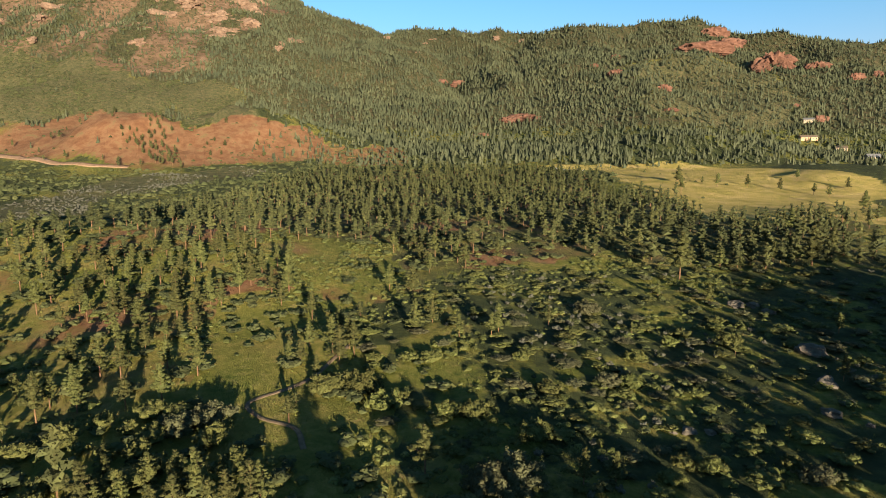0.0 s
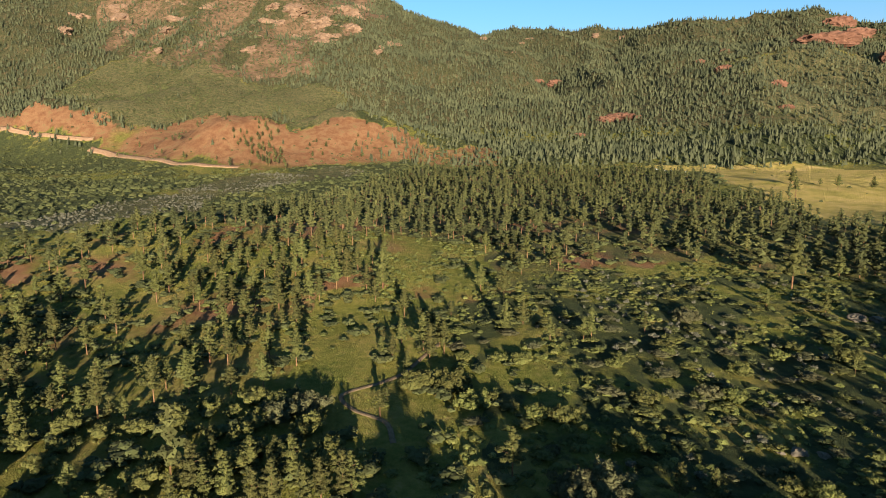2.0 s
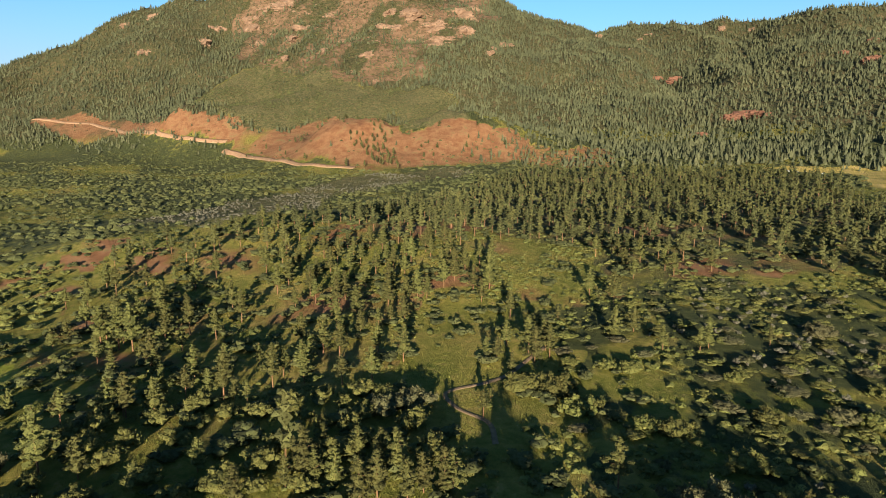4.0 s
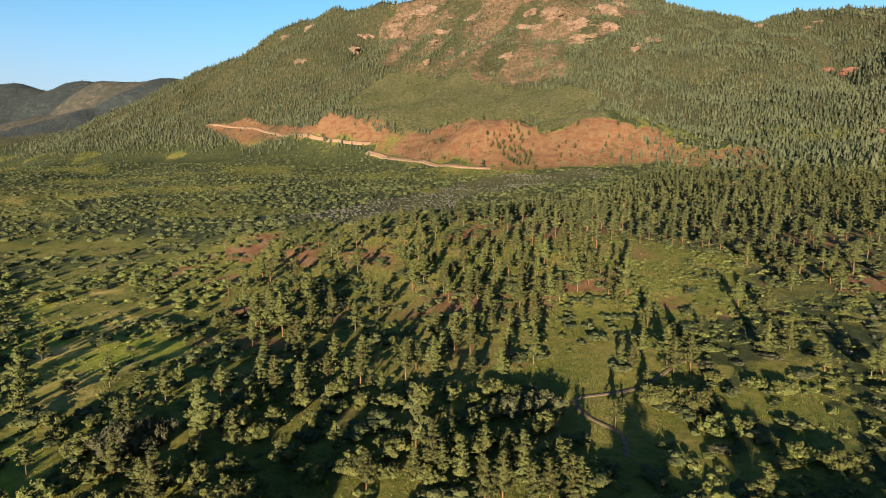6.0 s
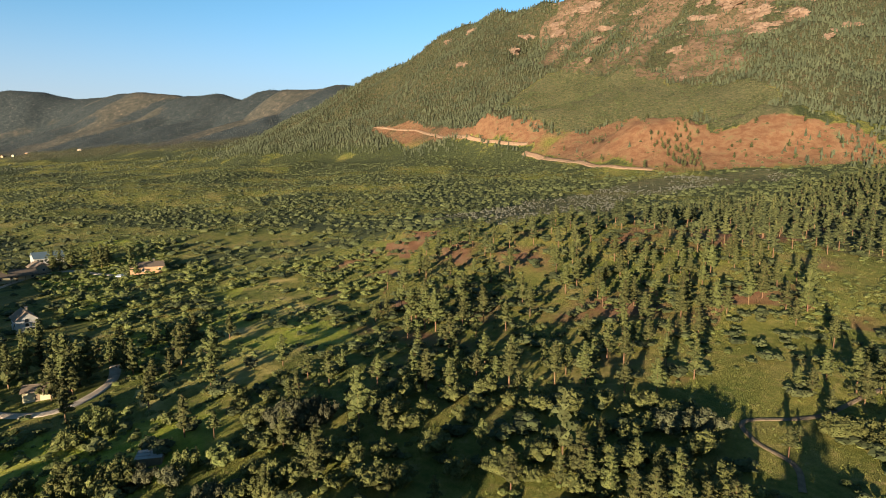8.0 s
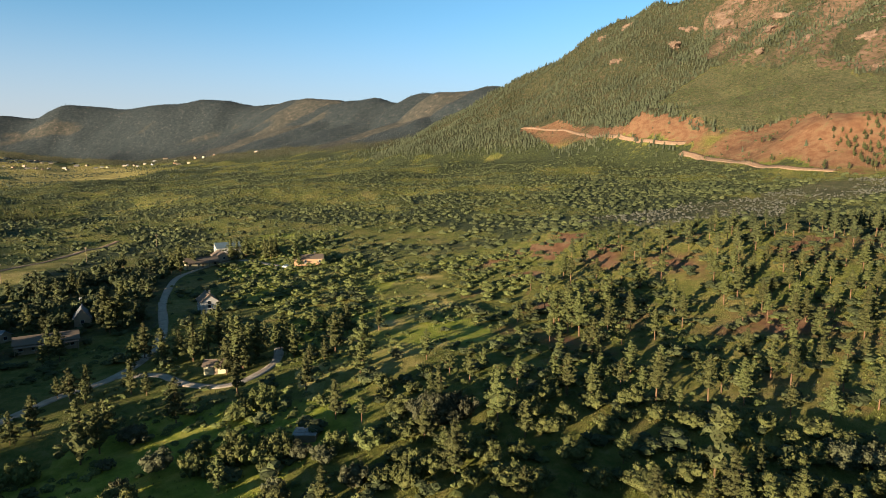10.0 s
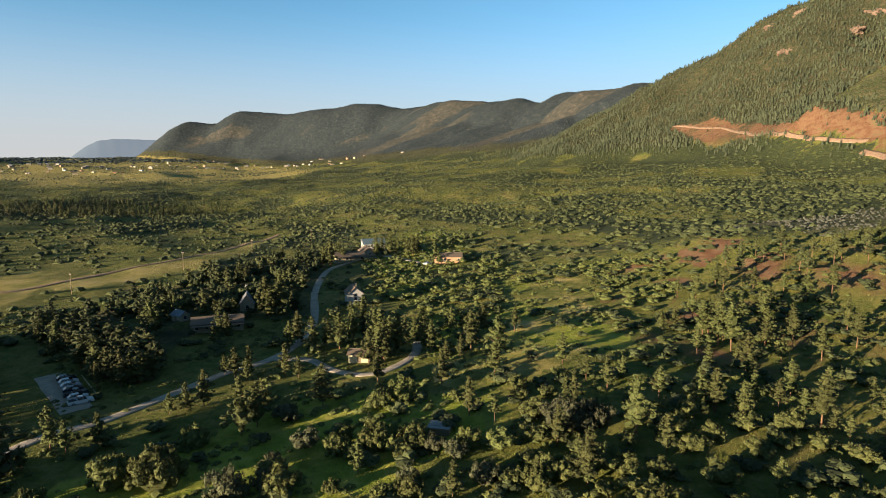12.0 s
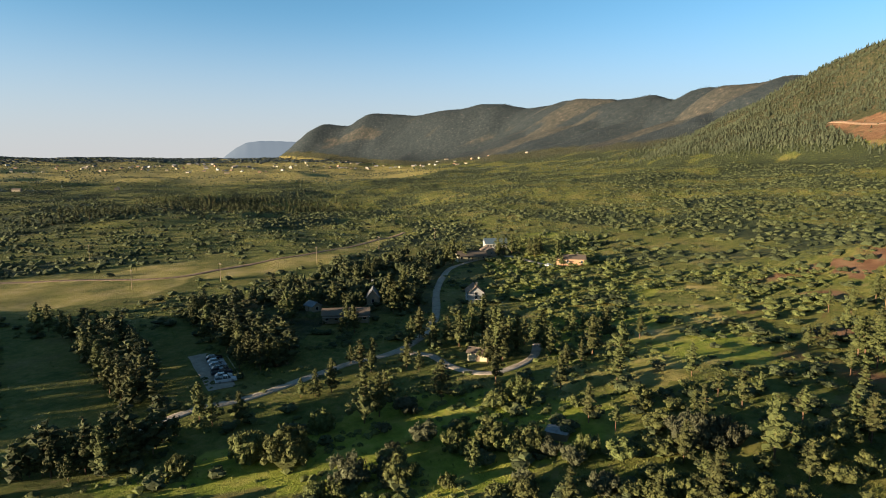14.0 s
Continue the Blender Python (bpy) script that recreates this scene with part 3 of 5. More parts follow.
# ---- the ground: one sheet out to the horizon, finer towards the valley and the mountains ----
def build_ground():
    turn = np.radians(np.concatenate([np.arange(-22, 124, 0.3), np.arange(124, 150, 1.0), np.arange(150, 338, 3.0)]))
    reach = np.concatenate([[0.5], np.geomspace(22, 400, 125), np.geomspace(400, 2000, 200)[1:], np.geomspace(2000, 4950, 100)[1:]])
    r, a = np.meshgrid(reach, turn, indexing="ij")
    x, y = -r * np.sin(a), r * np.cos(a)
    z = height(x, y)
    rows, cols = x.shape
    i = np.arange(rows - 1)[:, None] * cols
    j = np.arange(cols)[None, :]
    k = (j + 1) % cols
    faces = np.stack([i + j, i + cols + j, i + cols + k, i + k], -1).reshape(-1, 4)
    x, y, z = x.ravel(), y.ravel(), z.ravel()
    me = mesh_of("ground", np.stack([x, y, z], -1), faces[:, ::-1], [GROUND], flat=False)
    s, d = front(x, y)
    soil = np.maximum(inside("red_hill", x, y, 14, 60), inside("red_hill2", x, y, 14, 60)) * (0.72 + 0.28 * rough(x, y, 60, 73, 3))
    soil = np.maximum(soil, inside("bank_red", x, y, 8, 25) * (0.4 + 0.4 * rough(x, y, 14, 76, 3)))
    soil = np.maximum(soil, inside("bank_soil", x, y, 9, 30) * (0.32 + 0.4 * rough(x, y, 16, 77, 3)))
    soil = np.maximum(soil, inside("bank_bare", x, y, 5, 14) * 0.95)
    soil = np.maximum(soil, inside("clearing", x, y, 16, 40) * (0.27 + 0.34 * rough(x, y, 24, 78, 3)))
    soil = np.maximum(soil, (inside("pines_left", x, y, 10) | inside("pines_mid", x, y, 10)) * (0.33 + 0.3 * rough(x, y, 22, 71, 3)))
    rock = inside("rock_face", x, y, 40, 120) * (0.5 + 0.5 * rough(s, d * 0.28, 44, 74, 4) + 0.12 * smooth(200, 380, z))
    soil = np.maximum(soil, inside("red_slope", x, y, 12, 50) * 0.6)
    gold = np.maximum(inside("meadow_gold", x, y, 8, 40) * 0.8, inside("gold_field", x, y, 6, 30) * (0.52 + 0.3 * rough(x, y, 30, 67, 3)))
    gold = np.maximum(gold, inside("open_bank", x, y, 8, 25) * (0.4 + 0.35 * rough(x, y, 18, 66, 3)))
    rise = mountain(s, d, x, y)[0]
    plain = smooth(1500, 2100, np.hypot(x, y)) * smooth(600, 100, d) * smooth(30, 5, rise)
    gold = np.maximum(gold, plain * (0.85 + 0.4 * rough(s * 0.5, d * 1.3, 420, 72, 3)) * (1 - 0.5 * smooth(2300, 1900, np.hypot(x, y))))
    open_ = inside("apron", x, y, 30, 90) | inside("rock_face", x, y, 40, 120) | inside("open_slope", x, y, 25, 70)
    lush = ~inside("rock_face", x, y, 60, 150) & ~inside("apron", x, y, 30, 90)
    lush &= ~inside("open_slope", x, y, 25, 70)
    forest = smooth(15, 60, rise) * lush * 0.75
    forest = np.maximum(forest, smooth(8, 30, rise) * 0.68 * ~(inside("apron", x, y, 30, 90) | inside("open_slope", x, y, 25, 70)))
    forest = np.maximum(forest, smooth(2500, 3200, np.hypot(x, y)) * smooth(600, 0, d) * np.maximum(0.2 + 0.7 * rough(x, y, 600, 75, 3), 0.8 * smooth(3600, 3900, np.hypot(x, y))))
    forest = np.maximum(forest, (inside("pines_mid", x, y, 8) | inside("pines_right", x, y, 8) | inside("valley_trees", x, y, 6)) * 0.55)
    hill = hills(s, d, x, y, HILLS[:5]) * (inside("red_hill", x, y, 20, 60) | inside("red_hill2", x, y, 20, 60))
    soil = np.maximum(soil, smooth(7, 16, hill) * (0.75 + 0.2 * rough(s, d * 0.4, 40, 76, 3)))
    bush = (0.34 + 0.3 * thicket(x, y)) * ~inside("clearing", x, y, 26, 45) * smooth(200, 360, np.hypot(x, y)) * smooth(900, 820, d) * (gold < 0.3) * (soil < 0.4)
    bush = np.maximum(bush, inside("scrub_right", x, y, 10) * (0.6 + 0.3 * rough(x, y, 14, 86, 3)) * (soil < 0.4))
    foot = smooth(540, 640, d) * smooth(140, 70, rise) * (0.52 + 0.25 * rough(x, y, 40, 79, 3))
    bush = np.maximum(bush, np.maximum(foot, open_ * (0.52 + 0.2 * rough(x, y, 24, 80, 3))) * (soil < 0.4) * (gold < 0.5))
    # crag is the share of the haze-tinted far slope colour
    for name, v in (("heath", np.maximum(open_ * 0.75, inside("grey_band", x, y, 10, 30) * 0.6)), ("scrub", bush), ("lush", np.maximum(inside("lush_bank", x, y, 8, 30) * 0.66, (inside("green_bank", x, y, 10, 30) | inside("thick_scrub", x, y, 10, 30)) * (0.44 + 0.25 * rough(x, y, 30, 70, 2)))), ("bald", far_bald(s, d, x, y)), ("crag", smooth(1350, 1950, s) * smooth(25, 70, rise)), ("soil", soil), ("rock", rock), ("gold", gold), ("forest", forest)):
        me.attributes.new(name, "FLOAT", "POINT").data.foreach_set("value", v.astype(np.float32))
    return tagged(new("ground", me), "rolling grassy valley ground rising into rocky wooded mountains", "ground", kind="structure")


build_ground()


# ---- roads, laid a hand's width proud of the ground ----
def spline(points, step):
    p = np.array(points, float)
    p = np.vstack([2 * p[0] - p[1], p, 2 * p[-1] - p[-2]])
    out = []
    for a, b, c, e in zip(p, p[1:], p[2:], p[3:]):
        for u in np.linspace(0, 1, max(2, int(np.hypot(*(c - b)) / step)), endpoint=False):
            out.append(0.5 * (2 * b + (c - a) * u + (2 * a - 5 * b + 4 * c - e) * u * u + (3 * b - a - 3 * c + e) * u ** 3))
    out.append(p[-2])
    return np.array(out)


def road(name, key, width, mat, label, lift=0.16, step=2.0):
    line = spline(ROADS[key], step)
    way = np.gradient(line, axis=0)
    way /= np.hypot(way[:, 0], way[:, 1])[:, None]
    side = np.stack([-way[:, 1], way[:, 0]], -1)
    across = np.array([-0.56, -0.5, -0.25, 0, 0.25, 0.5, 0.56])
    n, k = len(line), len(across)
    w = width * (1 + 0.12 * grain(line[:, 0], line[:, 1], 9, 5))
    p = line[:, None, :] + side[:, None, :] * (across[None, :, None] * w[:, None, None])
    z = height(p[..., 0], p[..., 1]) + lift * np.array([-3, 0.8, 1, 1.15, 1, 0.8, -3])
    verts = np.concatenate([p, z[..., None]], -1).reshape(-1, 3)
    i, j = np.arange(n - 1)[:, None] * k, np.arange(k - 1)[None, :]
    faces = np.stack([i + j, i + j + 1, i + k + j + 1, i + k + j], -1).reshape(-1, 4)
    return tagged(new(name, mesh_of(name, verts, faces, [mat], flat=False)), label, "road", kind="structure")


road("road", "road", 3.1, GRAVEL, "pale gravel lane winding through the pines")
road("road", "loop", 2.8, GRAVEL, "gravel loop drive round a small shed")
road("car_park", "car_park", 6.5, GRAVEL, "gravel car park beside the lane")
road("road", "track", 3.6, RED_DIRT, "sandy track along a dry grass field", 0.2)
road("road", "red_road", 5.5, RED_DIRT, "pale dirt road cut along red hills", 0.6, 6)
road("road", "red_road2", 7.5, RED_DIRT, "pale dirt road cut below a red hill", 0.6, 6)
road("path", "red_path", 1.1, PATH, "worn earth footpath through scrub", 0.14, 1.2)

# ---- plants: shapes of height one ----
PHI = (1 + 5 ** 0.5) / 2
ICO = np.array([(-1, PHI, 0), (1, PHI, 0), (-1, -PHI, 0), (1, -PHI, 0), (0, -1, PHI), (0, 1, PHI), (0, -1, -PHI), (0, 1, -PHI), (PHI, 0, -1), (PHI, 0, 1), (-PHI, 0, -1), (-PHI, 0, 1)]) / np.hypot(1, PHI)
OCTA = np.array([(1, 0, 0), (0, 1, 0), (-1, 0, 0), (0, -1, 0), (0, 0, 1), (0, 0, -1)], float)
OCTA_FACES = np.array([(0, 1, 4), (1, 2, 4), (2, 3, 4), (3, 0, 4), (1, 0, 5), (2, 1, 5), (3, 2, 5), (0, 3, 5)])
ICO_FACES = np.array([(0, 11, 5), (0, 5, 1), (0, 1, 7), (0, 7, 10), (0, 10, 11), (1, 5, 9), (5, 11, 4), (11, 10, 2), (10, 7, 6), (7, 1, 8), (3, 9, 4), (3, 4, 2), (3, 2, 6), (3, 6, 8), (3, 8, 9), (4, 9, 5), (2, 4, 11), (6, 2, 10), (8, 6, 7), (9, 8, 1)])
rng = np.random.default_rng(7)


def turned():
    q, _ = np.linalg.qr(rng.normal(size=(3, 3)))
    return q


def tuft(at, size, coarse=False):
    """A clump of needles or leaves."""
    v, f = (OCTA * 1.15, OCTA_FACES) if coarse else (ICO, ICO_FACES)
    v = v * rng.uniform(0.7, 1.15, (len(v), 1))
    return v @ turned().T * np.asarray(size) + np.asarray(at), f


def joined(pieces):
    verts, faces, n = [], [], 0
    for v, f in pieces:
        verts.append(v)
        faces.append(f + n)
        n += len(v)
    return np.concatenate(verts), np.concatenate(faces)


def stick(a, b, r0, r1, sides=5):
    a, b = np.asarray(a, float), np.asarray(b, float)
    w = (b - a) / np.linalg.norm(b - a)
    u = np.cross(w, (0.3, 0.9, 0.2))
    u /= np.linalg.norm(u)
    v = np.cross(w, u)
    t = np.arange(sides) * 2 * np.pi / sides
    ring = np.cos(t)[:, None] * u + np.sin(t)[:, None] * v
    i, j = np.arange(sides), (np.arange(sides) + 1) % sides
    return np.concatenate([a + ring * r0, b + ring * r1]), np.concatenate([np.stack([i, j, j + sides], -1), np.stack([i, j + sides, i + sides], -1)])


def needles(at, out, n, long, wide):
    """A spray of narrow blades that point every way, most of them outwards."""
    u = rng.normal(size=(n, 3)) + 0.8 * out
    u /= np.linalg.norm(u, axis=1)[:, None]
    p = np.cross(u, rng.normal(size=(n, 3)))
    p /= np.linalg.norm(p, axis=1)[:, None]
    c = at + u * long * 0.15
    p = p * wide * rng.uniform(0.6, 1.2, (n, 1))
    tip = at + u * long * rng.uniform(0.7, 1.25, (n, 1))
    v = np.stack([c + p, c - p, tip], 1).reshape(-1, 3)
    return v, np.arange(3 * n).reshape(-1, 3)


def pine_shape(pads, sprays, blades_, low, wide, sides=6, full_=1.0, coarse=False):
    """Trunk with limbs in uneven whorls, each limb with pads of needles; base at 0, height 1."""
    lean = rng.uniform(-0.025, 0.025, 2)
    trunk = [stick((0, 0, -0.06), (*lean * 0.6, 0.6), 0.017, 0.011, sides), stick((*lean * 0.6, 0.6), (*lean, 0.97), 0.011, 0.003, sides)]
    crown = []
    grow = (30 / pads) ** 0.4
    drift, bias = rng.uniform(0, 6.28), rng.uniform(0.0, 0.22)
    for k in range(pads):
        u = (k + rng.uniform(0.0, 1.0)) / pads
        u = u ** 0.85
        h = low + (0.97 - low) * u
        reach = wide * min(1.0, 0.62 + 1.5 * u) * (1 - u) ** 0.72 + 0.01
        a = k * 2.4 + rng.uniform(-0.6, 0.6)
        out = reach * rng.uniform(0.35, 1.02) * (1 + bias * math.cos(a - drift))
        at = np.array([math.cos(a) * out + lean[0] * h, math.sin(a) * out + lean[1] * h, h + 0.12 * out])
        size = (0.034 + 0.042 * (1 - u)) * rng.uniform(0.7, 1.3) * grow * full_
        crown.append(tuft(at, (size * 1.15, size * 1.15, size * 0.66), coarse))
        for _ in range(sprays):
            w = rng.normal(size=3) + 0.6 * np.array((math.cos(a), math.sin(a), 0.3))
            w /= np.linalg.norm(w)
            w[2] = abs(w[2]) * 0.9 - 0.2
            crown.append(needles(at + w * size * np.array((1.2, 1.2, 0.7)), w, blades_, size * 0.75, size * 0.14))
        if k % 3 == 0:
            trunk.append(stick((lean[0] * h, lean[1] * h, h - 0.035), at * (0.9, 0.9, 1), 0.0045, 0.002, 3))
    for u, w in ((0.2, 0.5), (0.5, 0.42), (0.78, 0.22)):
        h = low + (0.95 - low) * u
        crown.append(tuft((lean[0] * h, lean[1] * h, h), (wide * w, wide * w, 0.2 * (0.97 - low)), coarse))
    return joined(trunk), joined(crown)


def shrub_shape(clumps, sprays, blades_, flat=0.75):
    """A many-stemmed dome, one metre high and about 1.6 wide."""
    stems, crown = [], []
    for k in range(clumps):
        a, out = k * 2.4, 0.7 * math.sqrt((k + 0.3) / clumps)
        h = (0.78 - 0.5 * out * out) * rng.uniform(0.6, 1.1)
        at = np.array([math.cos(a) * out, math.sin(a) * out, h * flat / 0.75])
        size = 0.60 / clumps ** 0.42 * rng.uniform(0.75, 1.25)
        crown.append(tuft(at, (size, size, size * 0.85)))
        for _ in range(sprays):
            w = rng.normal(size=3)
            w /= np.linalg.norm(w)
            w[2] = abs(w[2])
            crown.append(needles(at + w * size * 0.95, w, blades_, size * 0.45, size * 0.17))
        if k % 4 == 0:
            stems.append(stick((at[0] * 0.3, at[1] * 0.3, -0.15), at, 0.025, 0.01, 3))
    crown.append(tuft((0, 0, 0.4), (0.62, 0.62, 0.42)))
    return joined(stems), joined(crown)


def dome_shape():
    """A far bush: a lumpy dome."""
    out = [(0, 0, rng.uniform(0.85, 1.05))]
    for r, z in ((0.55, 0.68), (0.85, 0.05)):
        for k in range(4):
            a = k * 1.5708 + (0.6 if z > 0.3 else 0) + rng.uniform(-0.3, 0.3)
            q = r * rng.uniform(0.75, 1.25)
            out.append((q * math.cos(a), q * math.sin(a), z * rng.uniform(0.8, 1.25)))
    f = []
    for k in range(4):
        n = (k + 1) % 4
        f += [(0, 1 + k, 1 + n), (1 + k, 5 + n, 1 + n), (1 + k, 5 + k, 5 + n)]
    return np.array(out), np.array(f)


def fir_shape():
    """A far conifer: three ragged tiers."""
    out = []
    for z0, z1, w, n in ((0.06, 0.62, 0.19, 4), (0.32, 0.84, 0.15, 3), (0.58, 1.02, 0.09, 3)):
        t = np.arange(n) * 2 * np.pi / n + rng.uniform(0, 6)
        ring = np.stack([np.cos(t) * w * rng.uniform(0.7, 1.2, n), np.sin(t) * w * rng.uniform(0.7, 1.2, n), z0 + rng.uniform(-0.06, 0.06, n)], -1)
        v = np.concatenate([ring, [(rng.uniform(-0.02, 0.02), rng.uniform(-0.02, 0.02), z1)]])
        i = np.arange(n)
        out.append((v, np.stack([i, (i + 1) % n, np.full(n, n)], -1)))
    return joined(out)


PINES = [pine_shape(30, 2, 4, rng.uniform(0.2, 0.36), rng.uniform(0.24, 0.31), 6, 1.0) for _ in range(10)]
PINES_FULL = [pine_shape(36, 2, 4, rng.uniform(0.08, 0.18), rng.uniform(0.28, 0.36), 6, 1.15) for _ in range(8)]
PINES_BUSHY = [pine_shape(14, 2, 4, rng.uniform(0.08, 0.18), rng.uniform(0.3, 0.38), 4, 1.3, True) for _ in range(6)]
PINES_MID = [pine_shape(14, 2, 4, rng.uniform(0.22, 0.38), rng.uniform(0.2, 0.27), 4) for _ in range(6)]
SHRUBS = [shrub_shape(14, 6, 5) for _ in range(6)]
OAK_TREES = [shrub_shape(28, 9, 8) for _ in range(4)]
ROUND_TREES = [shrub_shape(9, 3, 4) for _ in range(5)]
SHRUBS_MID = [shrub_shape(3, 3, 4) for _ in range(5)]
SHRUBS_FAR = [dome_shape() for _ in range(5)]
PINES_SMALL = [pine_shape(7, 1, 3, rng.uniform(0.16, 0.32), rng.uniform(0.2, 0.25), 3, 1.0, True) for _ in range(6)]
FIRS = [fir_shape() for _ in range(6)]


def planted(shape, x, y, tall, wide=None, sink=0.0):
    """Copies of a shape's corners and triangles on the ground."""
    v, f = shape
    n = len(x)
    a = rng.uniform(0, 2 * np.pi, n)
    wide = tall if wide is None else wide
    c, s = np.cos(a)[:, None] * wide[:, None], np.sin(a)[:, None] * wide[:, None]
    out = np.empty((n, len(v), 3), np.float32)
    out[..., 0] = v[:, 0] * c - v[:, 1] * s + x[:, None]
    out[..., 1] = v[:, 0] * s + v[:, 1] * c + y[:, None]
    out[..., 2] = v[:, 2] * tall[:, None] + (height(x, y) - sink)[:, None]
    return out.reshape(-1, 3), (f[None] + (np.arange(n) * len(v))[:, None, None]).reshape(-1, 3)


def stuff(name, groups, mats, label, category):
    """groups: (shape, x, y, tall, wide, material index)."""
    pieces, index = [], []
    for shape, x, y, tall, wide, k in groups:
        if len(x):
            v, f = planted(shape, x, y, tall, wide)
            pieces.append((v, f))
            index.append(np.full(len(f), k))
    v, f = joined(pieces)
    return tagged(new(name, mesh_of(name, v, f, mats, np.concatenate(index))), label, category, kind="stuff")


def spread(n, x0, x1, y0, y1, keep):
    """Random places in a box, kept with the chance that keep(x, y) gives."""
    x, y = rng.uniform(x0, x1, n), rng.uniform(y0, y1, n)
    ok = rng.uniform(0, 1, n) < keep(x, y)
    return x[ok], y[ok]


def along(n, s0, s1, d0, d1, keep):
    """The same in a box along the mountain front."""
    s, d = rng.uniform(s0, s1, n), rng.uniform(d0, d1, n)
    x = -math.cos(FRONT) * s - math.sin(FRONT) * d
    y = -math.sin(FRONT) * s + math.cos(FRONT) * d
    ok = rng.uniform(0, 1, n) < keep(x, y)
    return x[ok], y[ok]


def apart(x, y, gap):
    """Drops places nearer to an earlier one than gap."""
    cells, ok = {}, []
    for k, (a, b) in enumerate(zip(x, y)):
        i, j = int(a // gap), int(b // gap)
        if all((a - x[m]) ** 2 + (b - y[m]) ** 2 > gap * gap for p in (i - 1, i, i + 1) for q in (j - 1, j, j + 1) for m in cells.get((p, q), ())):
            cells.setdefault((i, j), []).append(k)
            ok.append(k)
    return x[ok], y[ok]


def near_road(x, y, gap):
    hit = np.zeros(len(x), bool)
    for key in ROADS:
        for a, b in spline(ROADS[key], 6.0):
            hit |= (x - a) ** 2 + (y - b) ** 2 < gap * gap
    return hit


def woods(name, x, y, tall, shapes, leaf, label, category, bark=None, spread_=1.0):
    wide = tall * rng.uniform(0.8, 1.15, len(x)) * spread_
    pick = rng.integers(0, len(shapes), len(x))
    groups = []
    for i, s in enumerate(shapes):
        m = pick == i
        if bark is None:
            groups.append((s[1] if len(s) == 2 and isinstance(s[0], tuple) else s, x[m], y[m], tall[m], wide[m], 0))
        else:
            groups.append((s, x[m], y[m], tall[m], wide[m], 0))
    if bark is None:
        return stuff(name, groups, [leaf], label, category)
    pieces, index = [], []
    for s, gx, gy, gt, gw, _ in groups:
        if not len(gx):
            continue
        (tv, tf), (cv, cf) = s
        v, f = planted((np.concatenate([tv, cv]), np.concatenate([tf, cf + len(tv)])), gx, gy, gt, gw)
        pieces.append((v, f))
        index.append(np.tile(np.concatenate([np.ones(len(tf)), np.zeros(len(cf))]), len(gx)))
    v, f = joined(pieces)
    return tagged(new(name, mesh_of(name, v, f, [leaf, bark], np.concatenate(index))), label, category, kind="stuff")


def zone(*names, wobble=6.0):
    return lambda x, y: np.max([inside(n, x, y, wobble) for n in names], axis=0)


# ---- woods on the mountains ----
def mountain_chance(x, y):
    s, d = front(x, y)
    p = np.maximum(smooth(3, 22, mountain(s, d, x, y)[0]), 0.8 * smooth(620, 680, d) * smooth(220, 120, s)) * (0.85 + 0.35 * rough(x, y, 130, 81, 3))
    p = np.where(inside("apron", x, y, 30, 90) | inside("red_hill", x, y, 6, 30) | inside("red_hill2", x, y, 6, 30), 0.005 + 0.4 * smooth(200, 101, s) * smooth(-0.1, 0.4, rough(x, y, 60, 93, 2)), p)
    p = np.where(inside("rock_face", x, y, 45, 150), 0.1 + 0.6 * smooth(0.15, 0.6, rough(x, y, 110, 82, 3)), p)
    p = np.where(inside("open_slope", x, y, 25, 70), 0.4 * p, p)
    return np.where(inside("red_slope", x, y, 6), 0.22, p)


def crest_d(s):
    return np.interp(s, [c[0] for c in CREST], [c[1] for c in CREST])


x, y = along(135000, -1050, 1750, 610, 1950, lambda x, y: mountain_chance(x, y) * (front(x, y)[1] < crest_d(front(x, y)[0]) + 60) * smooth(2300, 900, np.hypot(x, y) * 0.9))
woods("mountain_pine_woods", x, y, rng.uniform(4.5, 9.5, len(x)), FIRS, FIR_FAR, "dark green pine woods covering the mountain slopes", "forest", None, 1.45)
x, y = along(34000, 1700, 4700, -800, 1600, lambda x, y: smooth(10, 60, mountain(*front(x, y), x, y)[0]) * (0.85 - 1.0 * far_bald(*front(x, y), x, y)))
woods("distant_pine_woods", x, y, rng.uniform(3.5, 6.5, len(x)), FIRS, HAZED_FAR, "hazy dark pine woods on distant hills", "forest")

x, y = spread(40000, -1350, -560, 480, 1150, lambda x, y: inside("apron", x, y, 30, 90) * (0.4 + 0.5 * rough(x, y, 40, 94, 3)) + 0.35 * inside("rock_face", x, y, 40, 120))
woods("slope_brush", x, y, rng.uniform(0.8, 2.4, len(x)), SHRUBS_FAR, OAK_FAR, "low grey-green brush over the open mountain slope", "scrub", None, 1.3)
x, y = spread(16000, -1300, -330, 380, 680, lambda x, y: (inside("red_hill", x, y, 6) | inside("red_hill2", x, y, 6)) * (0.03 + 0.3 * smooth(250, 120, front(x, y)[0]) * smooth(0.0, 0.5, rough(x, y, 40, 95, 2))))
woods("hill_brush", x, y, rng.uniform(0.8, 2.2, len(x)), SHRUBS_FAR, OAK_FAR, "scattered dark bushes on the bare red hills", "scrub", None, 1.3)

x, y = spread(4000, -680, -380, 420, 680, lambda x, y: inside("gully", x, y, 3) * 0.9 + inside("red_hill", x, y) * 0.03)
x, y = apart(x, y, 5)
woods("gully_trees", x, y, rng.uniform(5.5, 10, len(x)), PINES_MID, PINE_FAR, "dark trees in a gully of the red hill", "forest", BARK)

